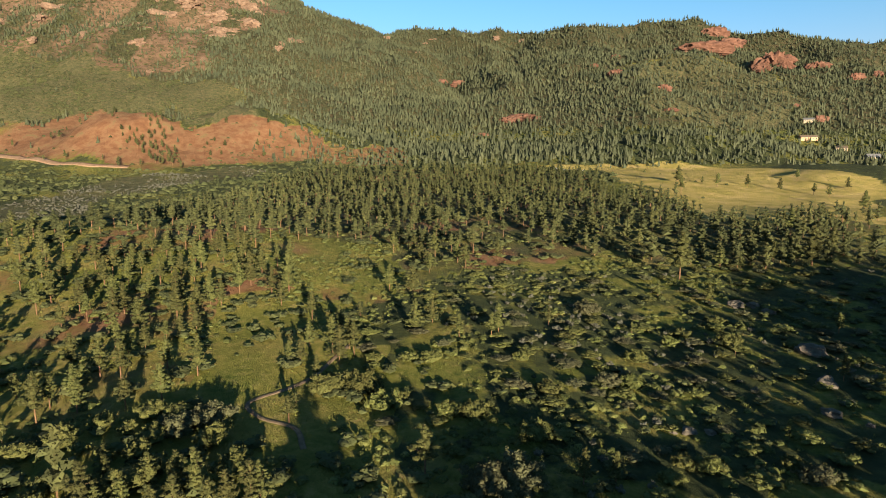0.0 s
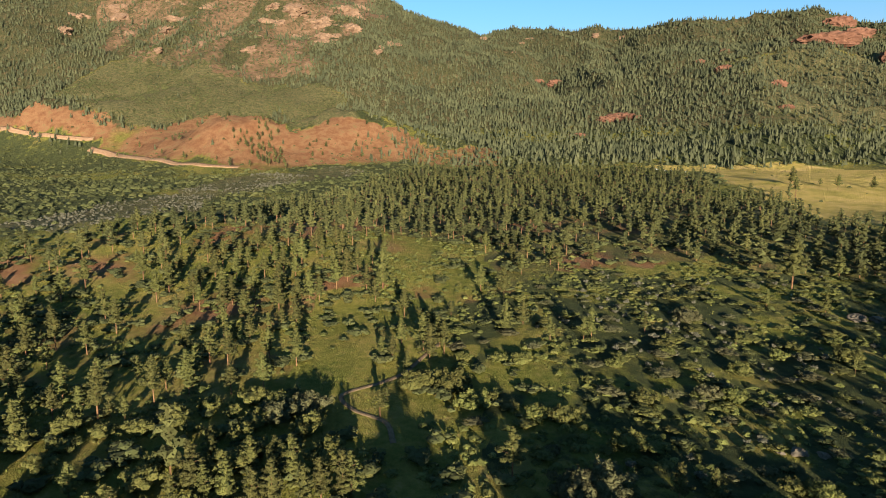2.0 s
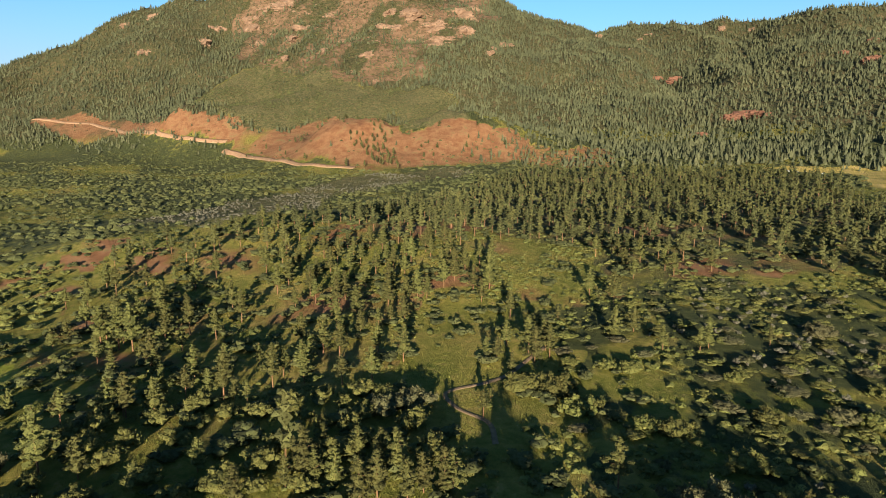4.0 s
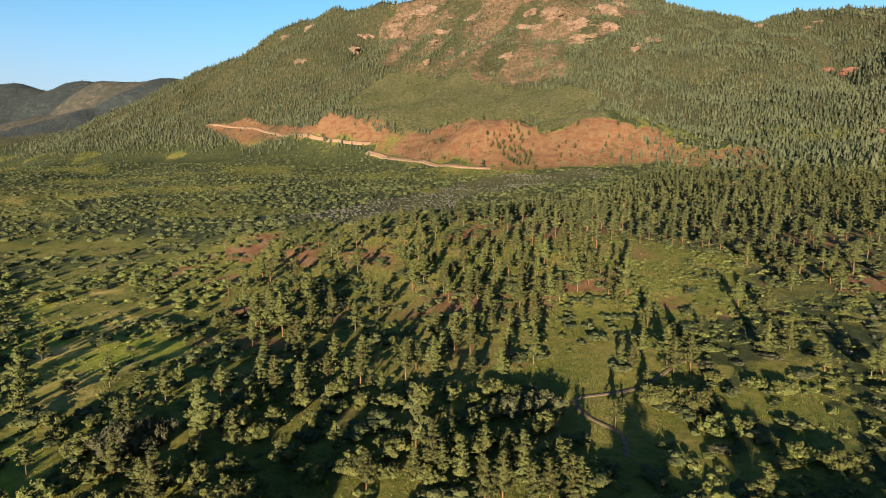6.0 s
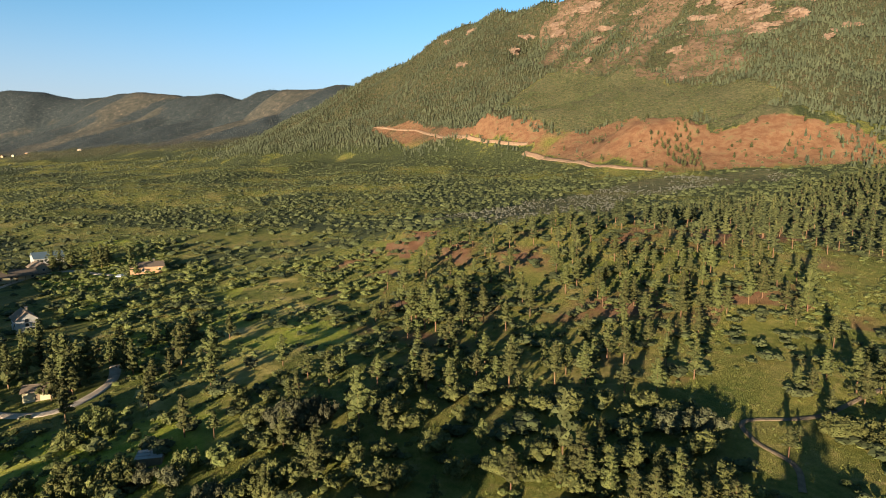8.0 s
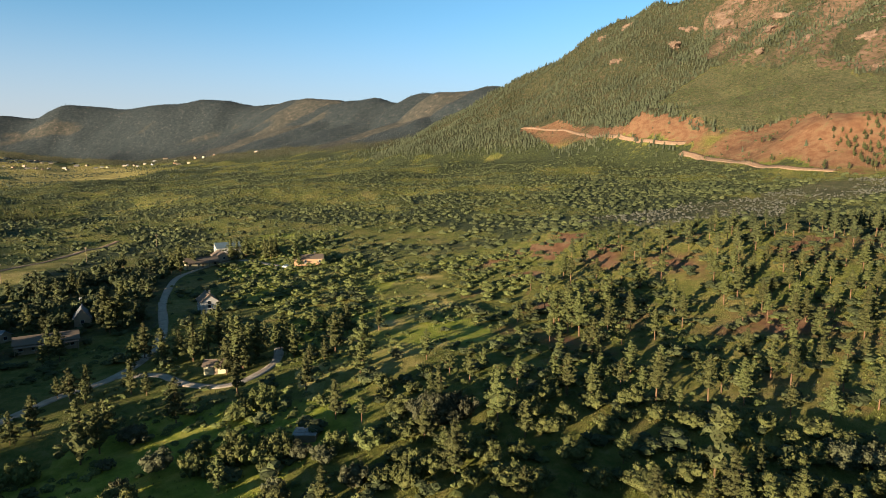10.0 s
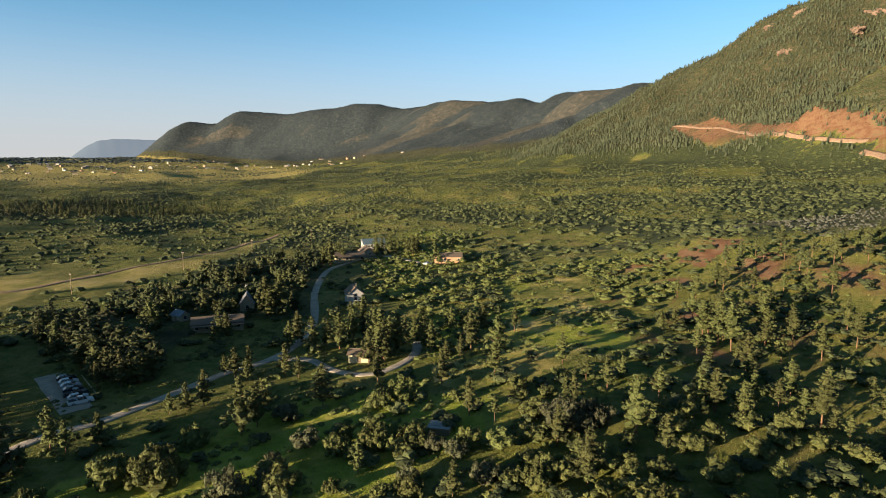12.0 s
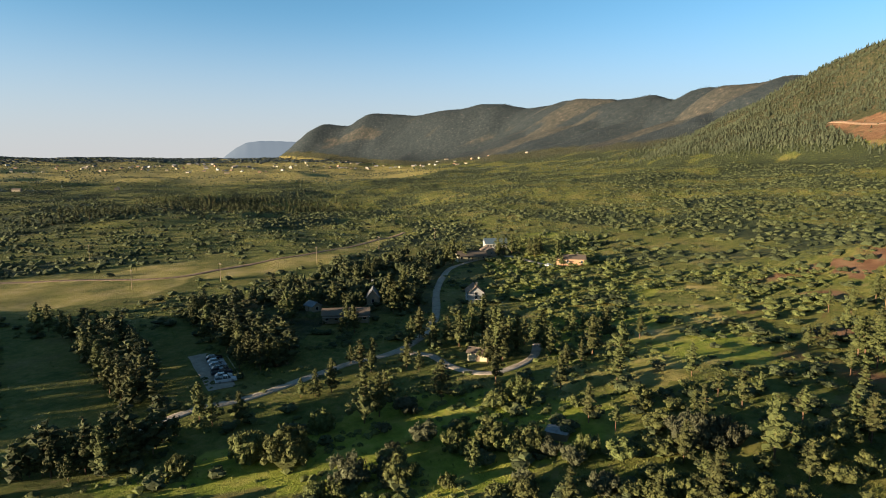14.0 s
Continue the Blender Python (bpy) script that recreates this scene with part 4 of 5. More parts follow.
x, y = spread(30000, -4200, -1100, -3200, 300, lambda x, y: smooth(1500, 1900, np.hypot(x, y)) * smooth(4600, 4000, np.hypot(x, y)) * smooth(20, 5, mountain(*front(x, y), x, y)[0]) * np.maximum(0.9 * smooth(0.0, 0.4, rough(front(x, y)[0] * 2.2, front(x, y)[1] * 0.8, 420, 97, 3)), 0.05))
woods("plain_groves", x, y, rng.uniform(2.2, 4.8, len(x)), SHRUBS_FAR, FIR_FAR, "dark tree groves scattered over the far plain", "forest")
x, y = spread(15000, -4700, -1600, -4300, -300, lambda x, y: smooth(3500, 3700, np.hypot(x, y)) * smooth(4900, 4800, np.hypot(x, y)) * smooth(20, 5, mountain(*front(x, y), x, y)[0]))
woods("horizon_woods", x, y, rng.uniform(4, 7, len(x)), SHRUBS_FAR, HAZED_FAR, "dark wooded plateau along the horizon", "forest", None, 2.6)

# ---- pine stands on the valley slopes ----
x, y = spread(15000, -420, 150, 60, 660, lambda x, y: zone("pines_left", "pines_mid", "pines_right", wobble=14.0)(x, y) * np.where(np.hypot(x, y) < 300, np.maximum(0.12, smooth(0.85, 0.15, rough(x, y, 55, 92, 3))), 1.0) * (1 - 0.93 * inside("clearing", x, y, 22, 45)) * ~inside("grey_band", x, y, 5) * (np.hypot(x + 290, y - 108) > 14) * (0.75 + 0.3 * rough(x, y, 40, 84, 2)))
x, y = apart(x, y, 6.2)
r = np.hypot(x, y)
listed = np.array([(a, b) for group in (ROW_PINES, LANE_PINES, SHED_PINES, BANK_PINES, SLOPE_PINES, GLADE_PINES, FRONT_PINES, SCRUB_PINES) for a, b, _ in group], float)
free = np.min(np.hypot(x[:, None] - listed[:, 0], y[:, None] - listed[:, 1]), axis=1) > 5
x, y, r = x[free], y[free], r[free]
near = np.argsort(r)[:90]
far = np.argsort(r)[90:]
back = far[r[far] > 330]
far = far[r[far] <= 330]
east = far[x[far] > -62]
far = far[x[far] <= -62]
woods("dark_pine_stand", x[east], y[east], rng.uniform(7, 12, len(east)), PINES_BUSHY, PINE_FAR, "shaded stand of bushy pines below the meadow", "forest", BARK)
woods("pine_stand", x[far], y[far], rng.uniform(7.5, 12, len(far)), PINES_MID, PINE_FAR, "stand of tall ponderosa pines on a grassy slope", "forest", BARK)
woods("upper_pine_stand", x[back], y[back], rng.uniform(7.5, 12, len(back)), PINES_SMALL, PINE_FAR, "upper stand of pines below the red hill", "forest", BARK)
STAND = list(zip(x[near], y[near]))

# ---- scrub over the valley ----
def scrub_chance(x, y):
    s, d = front(x, y)
    bare = inside("meadow_gold", x, y, 8, 40) | inside("gold_field", x, y, 5, 30) | inside("red_hill", x, y, 6, 40) | inside("red_hill2", x, y, 6, 40) | inside("dark_field", x, y) | inside("dark_field2", x, y) | inside("grey_band", x, y, 4)
    return np.where(bare, 0.015, 0.38 + 0.62 * thicket(x, y)) * ~near_road(x, y, 6)


x, y = spread(235000, -2100, 60, -1500, 700, lambda x, y: scrub_chance(x, y) * (front(x, y)[1] < 700) * (np.hypot(x, y) > 430) * np.minimum(1, 560 / np.hypot(x, y)) ** 1.2 * smooth(2500, 1900, np.hypot(x, y)))
woods("valley_scrub", x, y, 0.5 + 2.2 * rng.uniform(0, 1, len(x)) ** 2.2, SHRUBS_FAR, OAK_FAR, "low green scrub oak over the rolling valley", "scrub", None, 1.4)
x, y = spread(8200, -430, 170, -400, 430, lambda x, y: np.maximum(scrub_chance(x, y), np.maximum(0.8 * inside("scrub_right", x, y, 8), 0.4 * inside("pines_left", x, y, 8))) * (1 - 0.85 * inside("clearing", x, y, 16, 40)) * np.where(inside("open_bank", x, y, 8, 25), 0.25, 1.0) * (np.hypot(x, y) < 430) * (np.hypot(x, y) > 70))
flat = inside("scrub_right", x, y, 8)
m = np.hypot(x, y) < 290
tall = rng.uniform(0.9, 2.4, len(x)) * np.where(flat, 0.62, 1.0)
woods("scrub_thicket", x[m], y[m], tall[m], SHRUBS_MID, OAK_FAR, "thickets of low scrub oak and brush", "scrub", None, 1.8)
woods("scrub_belt", x[~m], y[~m], tall[~m], SHRUBS_FAR, OAK_FAR, "belt of low scrub oak round the valley", "scrub", None, 1.6)
x, y = spread(1500, -60, 130, 95, 300, lambda x, y: inside("scrub_right", x, y, 6) * (0.4 + 0.7 * rough(x, y, 40, 88, 2)))
woods("grey_brush", x, y, rng.uniform(0.6, 1.5, len(x)), SHRUBS_MID, GREY_BRUSH, "grey leafless brush among the scrub oak", "scrub")

x, y = spread(16000, -460, -230, 120, 520, lambda x, y: inside("grey_band", x, y, 10, 30) * (0.3 + 0.5 * rough(x, y, 30, 90, 2)))
woods("grey_brush_band", x, y, rng.uniform(0.45, 1.3, len(x)), SHRUBS_FAR, GREY_BRUSH, "band of grey-violet bare brush across the valley", "scrub")

x, y = spread(9000, -420, -60, -90, 140, lambda x, y: zone("thick_scrub", "brown_scrub", wobble=8.0)(x, y) * np.where(inside("open_bank", x, y, 8), 0.06, 1.0) * np.where(inside("bank_soil", x, y, 6), 0.35, 1.0) * ~near_road(x, y, 4))
x, y = apart(x, y, 4.6)
woods("oak_scrub", x, y, rng.uniform(1.0, 2.8, len(x)), SHRUBS_MID, OAK, "rounded green scrub oak on the valley side", "scrub", None, 1.5)
x, y = spread(1400, -190, -20, -20, 140, lambda x, y: inside("hollow", x, y, 6) * 0.9)
x, y = apart(x, y, 5.4)
woods("oak_thicket", x, y, rng.uniform(2.6, 5.2, len(x)), SHRUBS, OAK, "thicket of tall scrub oak filling the shaded hollow", "scrub")

x, y = spread(44000, -340, 150, -240, 330, lambda x, y: (np.hypot(x, y) > 75) * smooth(350, 150, np.hypot(x, y)) * ~near_road(x, y, 2.6) * ~inside("dark_field", x, y) * ~inside("dark_field2", x, y) * ~inside("gold_field", x, y, 5) * np.maximum(0.05, smooth(-0.35, 0.5, rough(x, y, 16, 98, 3))))
woods("undergrowth", x, y, rng.uniform(0.35, 1.05, len(x)), SHRUBS_FAR, UNDERGROWTH, "low weeds and seedling oak over the grassy slopes", "undergrowth", None, 1.7)

# ---- grass ----
def blades():
    out = []
    for k in range(4):
        a, w = rng.uniform(0, 6.28), 0.16
        c, s = math.cos(a) * w, math.sin(a) * w
        o = rng.uniform(-0.6, 0.6, 2)
        out.append((np.array([(o[0] - c, o[1] - s, -0.1), (o[0] + c, o[1] + s, -0.1), (o[0] + rng.uniform(-0.5, 0.5), o[1] + rng.uniform(-0.5, 0.5), rng.uniform(0.6, 1.1))]), np.array([(0, 1, 2)])))
    return joined(out)


TUFTS = [blades() for _ in range(5)]
x, y = spread(70000, -330, 140, -260, 300, lambda x, y: (np.hypot(x, y) > 80) * smooth(330, 90, np.hypot(x, y)) * ~near_road(x, y, 3.2) * (0.5 + 0.5 * rough(x, y, 25, 89, 2)))
woods("grass", x, y, rng.uniform(0.25, 0.6, len(x)), TUFTS, GRASS, "tufted green and straw-coloured grass", "grass")

# ---- pines that shade the valley from the slopes towards the sun ----
def shade_chance(x, y):
    r, turn = np.hypot(x, y), np.degrees(np.arctan2(-x, y)) % 360
    p = np.where((turn > 152) & (turn < 320), 0.1, 0.0)
    p = np.where((turn > 230) & (turn < 332) & (r < 200), 0.3, p)
    # clumps out of view, added on and beside the two shading hills
    p = np.where((np.hypot(x - 183, y - 107) < 85) | (np.hypot(x - 112, y - 152) < 38), 0.9, np.where(np.hypot(x + 51, y + 295) < 120, 0.3, p))
    q = 0.7826 * x + 0.6225 * y
    p = np.where((q > -138) & (q < -62) | (q < -240), 0.0, p)
    p = np.where((q > -42) & (q < 4) & (r < 130), 0.08, p)
    return np.where((r < 66) & ((q > -62) | (y > 0)) & ((q < -42) | (q > 4)), 1.0, p) * (r > 5)


x, y = spread(3600, -190, 270, -420, 190, shade_chance)
x, y = apart(x, y, 5.2)
m = np.hypot(x, y) < 70
woods("pine_wood", x[~m], y[~m], rng.uniform(11, 16, (~m).sum()), PINES_SMALL, PINE_FAR, "tall pine wood on the slopes towards the sun", "forest", BARK)
woods("hollow_pines", x[m], y[m], rng.uniform(12, 16.5, m.sum()), PINES_BUSHY, PINE_FAR, "tall bushy pines on the ground below the viewpoint", "forest", BARK)
x, y = spread(2600, -500, -100, -240, 0, lambda x, y: inside("valley_trees", x, y, 6) * ~near_road(x, y, 5) * (np.hypot(x + 196, y + 86) > 22) * (np.hypot(x + 226, y + 84) > 11) * (np.hypot(x + 210, y + 104) > 9) * (np.hypot(x + 340, y + 72) > 20))
x, y = apart(x, y, 4.8)
m = rng.uniform(0, 1, len(x)) < 0.42
woods("valley_wood", x[m], y[m], rng.uniform(6.5, 10.5, m.sum()), PINES_BUSHY, PINE_FAR, "dense dark wood of pines around the houses", "forest", BARK, 1.1)
woods("valley_oak_wood", x[~m], y[~m], rng.uniform(4.5, 7.5, (~m).sum()), ROUND_TREES, OAK_FAR, "dense dark wood of round-crowned oaks around the houses", "forest", BARK, 0.72)
x, y = spread(16000, -1300, -300, -1200, -100, lambda x, y: inside("far_row", x, y, 10) * (0.35 + 0.8 * rough(x, y, 60, 91, 2)))
x, y = apart(x, y, 6.5)
woods("valley_pine_belt", x, y, rng.uniform(6, 11, len(x)), PINES_SMALL, PINE_FAR, "belt of dark pines across the rolling valley", "forest", BARK, 1.3)
x, y = spread(6000, -220, -70, -220, -60, zone("hedge1", "hedge2", "hedge3", wobble=2.0))
x, y = apart(x, y, 4.2)
woods("hedgerow_pines", x, y, rng.uniform(7.5, 11, len(x)), PINES_BUSHY, PINE_FAR, "dense planted rows of dark pines beside shaded fields", "forest", BARK, 1.2)


# ---- single pines ----
def pine_kinds():
    kinds = []
    for (tv, tf), (cv, cf) in PINES + PINES_FULL:
        kinds.append((mesh_of("trunk", tv, tf, [BARK], flat=False), mesh_of("crown", cv, cf, [PINE])))
    return kinds


KINDS = pine_kinds()


def pine(x, y, tall, full, kind, label="ponderosa pine with a bare orange-brown lower trunk", group="pines of the valley"):
    trunk, crown = KINDS[len(PINES) + kind % len(PINES_FULL)] if full else KINDS[kind % len(PINES)]
    tree = tagged(new("pine_tree"), label, "tree", group)
    tree.matrix_basis = Matrix.LocRotScale((x, y, float(height(x, y))), Euler((0, 0, (x * 7 + y * 3) % 6.28)), (tall, tall, tall))
    for name, me in (("trunk", trunk), ("crown", crown)):
        ob = new(name, me)
        ob.parent = tree
    return tree


LABELS = (
    (ROW_PINES, "dark green pine in a planted row beside a shaded field", "row of pines"),
    (LANE_PINES, "tall pine standing near the gravel lane", "pines along the lane"),
    (SHED_PINES, "ponderosa pine among the houses and sheds", "pines among the houses"),
    (BANK_PINES, "single ponderosa pine on the open grassy bank", "pines on the grassy bank"),
    (SLOPE_PINES, "slender sunlit pine on the red-earth slope", "pines on the slope"),
    (GLADE_PINES, "long-trunked pine at the edge of the clearing", "pines round the clearing"),
    (FRONT_PINES, "bushy pine below the viewpoint with a sunlit top", "pines of the near hollow"),
    (MEADOW_PINES, "single dark pine in a golden meadow", "pines in the meadow"),
    (SCRUB_PINES, "young pine standing among low scrub oak", "pines in the scrub"),
)
count = 0
for trees, label, group in LABELS:
    for a, b, h in trees:
        pine(a, b, h * (1.3 if trees is MEADOW_PINES else 1.0), trees in (ROW_PINES, LANE_PINES, SHED_PINES, FRONT_PINES) or count % 3 == 0, count, label, group)
        count += 1
        if trees is SHED_PINES or trees is LANE_PINES:
            turn = count * 2.4
            pine(a + 4.5 * math.cos(turn), b + 4.5 * math.sin(turn), h * (0.62 + 0.06 * (count % 4)), True, count + 3, label, group)
for k, (a, b) in enumerate(STAND):
    pine(a, b, 7.5 + 4 * ((k * 37) % 100) / 100, False, k, "slender sunlit pine on the red-earth slope", "pines on the slope")


# ---- oak clumps ----
LOW_OAKS = [mesh_of("scrub_oak", cv, cf, [leaf]) for leaf in (OAK, OAK, OAK_DULL) for _, (cv, cf) in SHRUBS[:4]]
TALL_OAKS = [mesh_of("crown", cv * (1, 1, 1.3) - (0, 0, 0.26), cf, [leaf]) for leaf in (OAK, OAK, OAK_DULL) for _, (cv, cf) in OAK_TREES]
STEMS = [mesh_of("stem", *stick((0.1 * math.cos(k * 1.6), 0.1 * math.sin(k * 1.6), -0.15), (0.28 * math.cos(k * 1.6), 0.28 * math.sin(k * 1.6), 0.5), 0.022, 0.01, 5), [BARK], flat=False) for k in range(4)]


def oak(x, y, tall, wide, kind, label, group):
    """A tall clump: a crown on four stems."""
    bush = tagged(new("oak_clump"), label, "bush", group)
    bush.matrix_basis = Matrix.LocRotScale((x, y, float(height(x, y))), Euler((0, 0, (x * 5 + y) % 6.28)), (wide, wide, tall))
    for me in (TALL_OAKS[kind % len(TALL_OAKS)], *STEMS):
        new(me.name.split(".")[0], me).parent = bush


def low_oak(x, y, tall, wide, kind):
    bush = tagged(new("scrub_oak", LOW_OAKS[kind % len(LOW_OAKS)]), "low scrub oak bush in the open brush", "bush", "scrub oak bushes")
    bush.matrix_basis = Matrix.LocRotScale((x, y, float(height(x, y))), Euler((0, 0, (x * 5 + y) % 6.28)), (wide, wide, tall))


for k, (a, b, h) in enumerate(OAK_CLUMPS):
    oak(a, b, h * 0.85, h * 0.72, k, "tall rounded oak clump on the grassy bank", "oak clumps on the bank")
x, y = spread(700, -190, -60, -70, 60, lambda x, y: inside("bank_wood", x, y, 6) * (0.5 + 0.5 * rough(x, y, 25, 99, 2)) * ~near_road(x, y, 5) * (np.hypot(x + 172, y + 33) > 10) * (np.hypot(x + 120, y + 7) > 7))
x, y = apart(x, y, 9.0)
for k, (a, b) in enumerate(zip(x[:130], y[:130])):
    h = 2.6 + 2.6 * ((k * 61) % 100) / 100
    if k % 3:
        low_oak(float(a), float(b), h, h * 0.85, k)
    else:
        pine(float(a), float(b), h * 2.0, k % 2 == 0, k, "ponderosa pine among oak brush on the bank", "pines on the grassy bank")
for k, (a, b, h) in enumerate(OAK_MOUNDS):
    oak(a, b, h * 0.8, h * 1.05, k, "broad low mound of scrub oak", "scrub oak mounds")
x, y = spread(900, -80, 90, 95, 260, lambda x, y: inside("scrub_right", x, y, 4) * 0.6)
x, y = apart(x, y, 5.6)
for k, (a, b) in enumerate(zip(x[:290], y[:290])):
    h = 1.1 + 1.1 * ((k * 61) % 100) / 100
    low_oak(float(a), float(b), h, h * 1.9, k)

# ---- built things ----
def part(name, verts, faces, mat, parent, label="", smooth_=False):
    """Links corners and faces as one mesh under a thing or part."""
    me = bpy.data.meshes.new(name)
    me.from_pydata([tuple(v) for v in verts], [], [tuple(f) for f in faces])
    me.materials.append(mat)
    for p in me.polygons:
        p.use_smooth = smooth_
    ob = new(name, me)
    ob.parent = parent
    return tagged(ob, label)


BOX = [(0, 3, 2, 1), (4, 5, 6, 7), (0, 1, 5, 4), (1, 2, 6, 5), (2, 3, 7, 6), (3, 0, 4, 7)]


def box(x0, x1, y0, y1, z0, z1):
    return [(x0, y0, z0), (x1, y0, z0), (x1, y1, z0), (x0, y1, z0), (x0, y0, z1), (x1, y0, z1), (x1, y1, z1), (x0, y1, z1)], BOX


def paint(name, c, rough_=0.7, size=1.5, spec=0.3, metal=0.0):
    return material(name, [tuple(v * k for v in c) for k in (0.75, 0.9, 1.02)], size, rough_=rough_, bump=0.25, bump_size=0.25, spec=spec, metal=metal)


CREAM = paint("cream_siding", (0.66, 0.56, 0.34))
WHITE = paint("white_siding", (0.56, 0.53, 0.49))
ADOBE = paint("orange_stucco", (0.72, 0.40, 0.22))
TAN = paint("tan_siding", (0.50, 0.38, 0.26))
BROWN_ROOF = paint("brown_shingles", (0.24, 0.17, 0.12), 0.9, 0.6)
GREY_ROOF = paint("grey_shingles", (0.20, 0.20, 0.21), 0.9, 0.6)
BLUE_ROOF = paint("blue_grey_metal_roof", (0.16, 0.22, 0.26), 0.45, 2.0)
SLAB = paint("pale_grey_roof_sheets", (0.40, 0.385, 0.37), 0.8, 1.0)
TRIM = paint("painted_trim", (0.75, 0.70, 0.62))
PANE = paint("window_glass", (0.03, 0.04, 0.05), 0.08, 1.0, 0.6)
WOOD = paint("weathered_wood", (0.34, 0.24, 0.15), 0.9, 0.8)
RED_PAINT = paint("red_paint", (0.55, 0.06, 0.04), 0.5)
TYRE = paint("tyre_rubber", (0.03, 0.03, 0.03), 0.9)
RIM = paint("steel_rim", (0.5, 0.5, 0.5), 0.35, metal=1.0)
LAMP_GLASS = paint("lamp_glass", (0.7, 0.7, 0.65), 0.2)
CAR_PAINTS = [paint("car_paint", c, 0.25, 3.0, 0.5) for c in ((0.02, 0.02, 0.025), (0.75, 0.77, 0.80), (0.70, 0.74, 0.80), (0.03, 0.035, 0.05), (0.04, 0.04, 0.05), (0.78, 0.79, 0.80), (0.82, 0.83, 0.85))]


def windows(house, w, d, h, n, mat=TRIM):
    """Windows of frame, sill and pane along the two long walls and the ends."""
    def one(u, side, z, ww=1.1, hh=1.2):
        def put(a0, a1, o0, o1, z0, z1):
            if side in (0, 1):
                s = -1 if side == 0 else 1
                y0, y1 = sorted((s * (d / 2 + o0), s * (d / 2 + o1)))
                return box(a0, a1, y0, y1, z0, z1)
            s = -1 if side == 2 else 1
            x0, x1 = sorted((s * (w / 2 + o0), s * (w / 2 + o1)))
            return box(x0, x1, a0, a1, z0, z1)
        win = part("window", *put(u - ww / 2 - 0.1, u + ww / 2 + 0.1, -0.05, 0.05, z - hh / 2 - 0.1, z + hh / 2 + 0.1), mat, house)
        part("pane", *put(u - ww / 2, u + ww / 2, 0.0, 0.065, z - hh / 2, z + hh / 2), PANE, win)
        part("sill", *put(u - ww / 2 - 0.18, u + ww / 2 + 0.18, -0.02, 0.14, z - hh / 2 - 0.2, z - hh / 2 - 0.1), mat, win)
    for k in range(n):
        u = (k + 0.5) / n * w - w / 2
        for side in (0, 1):
            if not (side == 0 and k == n // 2):
                one(u, side, h * 0.58)
    for side in (2, 3):
        one(0.0, side, h * 0.58)
        if h > 4:
            one(0.0, side, h * 0.92)


def house(name, x, y, turn, w, d, h, rise, wall, roof, label, category="house", panes=3, over=0.45, chimney=False, porch=False, group=""):
    """Walls under a gabled roof whose ridge runs along x; with door, windows and a base."""
    ob = tagged(new(name), label, category, group)
    ob.matrix_basis = pose(x, y, float(height(x, y)), 0, 0, turn)
    a, b = w / 2, d / 2
    part("wall", [(-a, -b, -0.8), (a, -b, -0.8), (a, b, -0.8), (-a, b, -0.8), (-a, -b, h), (a, -b, h), (a, b, h), (-a, b, h), (-a, 0, h + rise), (a, 0, h + rise)],
         [(0, 3, 2, 1), (0, 1, 5, 4), (2, 3, 7, 6), (1, 2, 6, 9, 5), (3, 0, 4, 8, 7), (4, 5, 9, 8), (6, 7, 8, 9)], wall, ob)
    k = rise / b
    t = 0.18
    for s in (-1, 1):
        e = b + over
        lo, hi = h - k * over + 0.02, h + rise + 0.02
        v = [(-a - over, s * e, lo), (a + over, s * e, lo), (a + over, 0, hi), (-a - over, 0, hi)]
        v += [(p, q, z + t) for p, q, z in v]
        part("roof", v, BOX if s < 0 else [f[::-1] for f in BOX], roof, ob)
    part("ridge_cap", *box(-a - over, a + over, -0.14, 0.14, h + rise + 0.1, h + rise + 0.26), roof, ob)
    door = part("door", *box(-0.5, 0.5, -b - 0.07, -b + 0.02, 0, 2.05), WOOD, ob)
    part("door_handle", *box(0.34, 0.40, -b - 0.13, -b - 0.07, 0.98, 1.06), RIM, door)
    if panes:
        windows(ob, w, d, h, panes)
    if chimney:
        pipe = part("chimney", *box(a * 0.4, a * 0.4 + 0.7, 0.1, 0.8, h, h + rise + 1.3), TAN, ob)
        part("cap", *box(a * 0.4 - 0.1, a * 0.4 + 0.8, 0.0, 0.9, h + rise + 1.3, h + rise + 1.45), GREY_ROOF, pipe)
    if porch:
        part("porch_roof", *box(-a, a, -b - 2.4, -b - 0.1, h - 0.5, h - 0.32), roof, ob)
        for u in (-a + 0.3, -a / 3, a / 3, a - 0.3):
            part("post", *box(u - 0.09, u + 0.09, -b - 2.3, -b - 2.12, -0.3, h - 0.5), WOOD, ob)
    return ob


house("garage", -170, -33, 86, 6.2, 4.6, 2.5, 0.9, CREAM, BROWN_ROOF, "small cream garage with a brown roof inside the loop drive", "garage", 1)
house("lodge", -206, -91, 112, 17, 9, 3.0, 1.5, TAN, BROWN_ROOF, "long low tan building with a brown roof under pines", "house", 5, porch=True)
house("cabin", -234, -91, 20, 7.5, 5.2, 3.0, 3.4, TAN, GREY_ROOF, "steep-gabled cabin with a grey roof among dark pines", "cabin", 2)
house("shed", -217, -110, 60, 5.5, 4.2, 2.4, 1.3, TAN, BLUE_ROOF, "small shed with a blue-grey metal roof", "shed", 1)
house("house", -245, -50, 20, 8.5, 6.5, 4.6, 2.6, WHITE, BROWN_ROOF, "two-storey white house with a brown gable roof", "house", 3, chimney=True)
house("house", -354, -75, 118, 18, 9, 3.0, 2.0, CREAM, BROWN_ROOF, "long cream house with a brown roof at the lane's end", "house", 4, porch=True)
house("house", -366, -66, 30, 10, 8, 3.0, 2.2, TAN, BROWN_ROOF, "tan gabled house wing beside the lane", "house", 3)
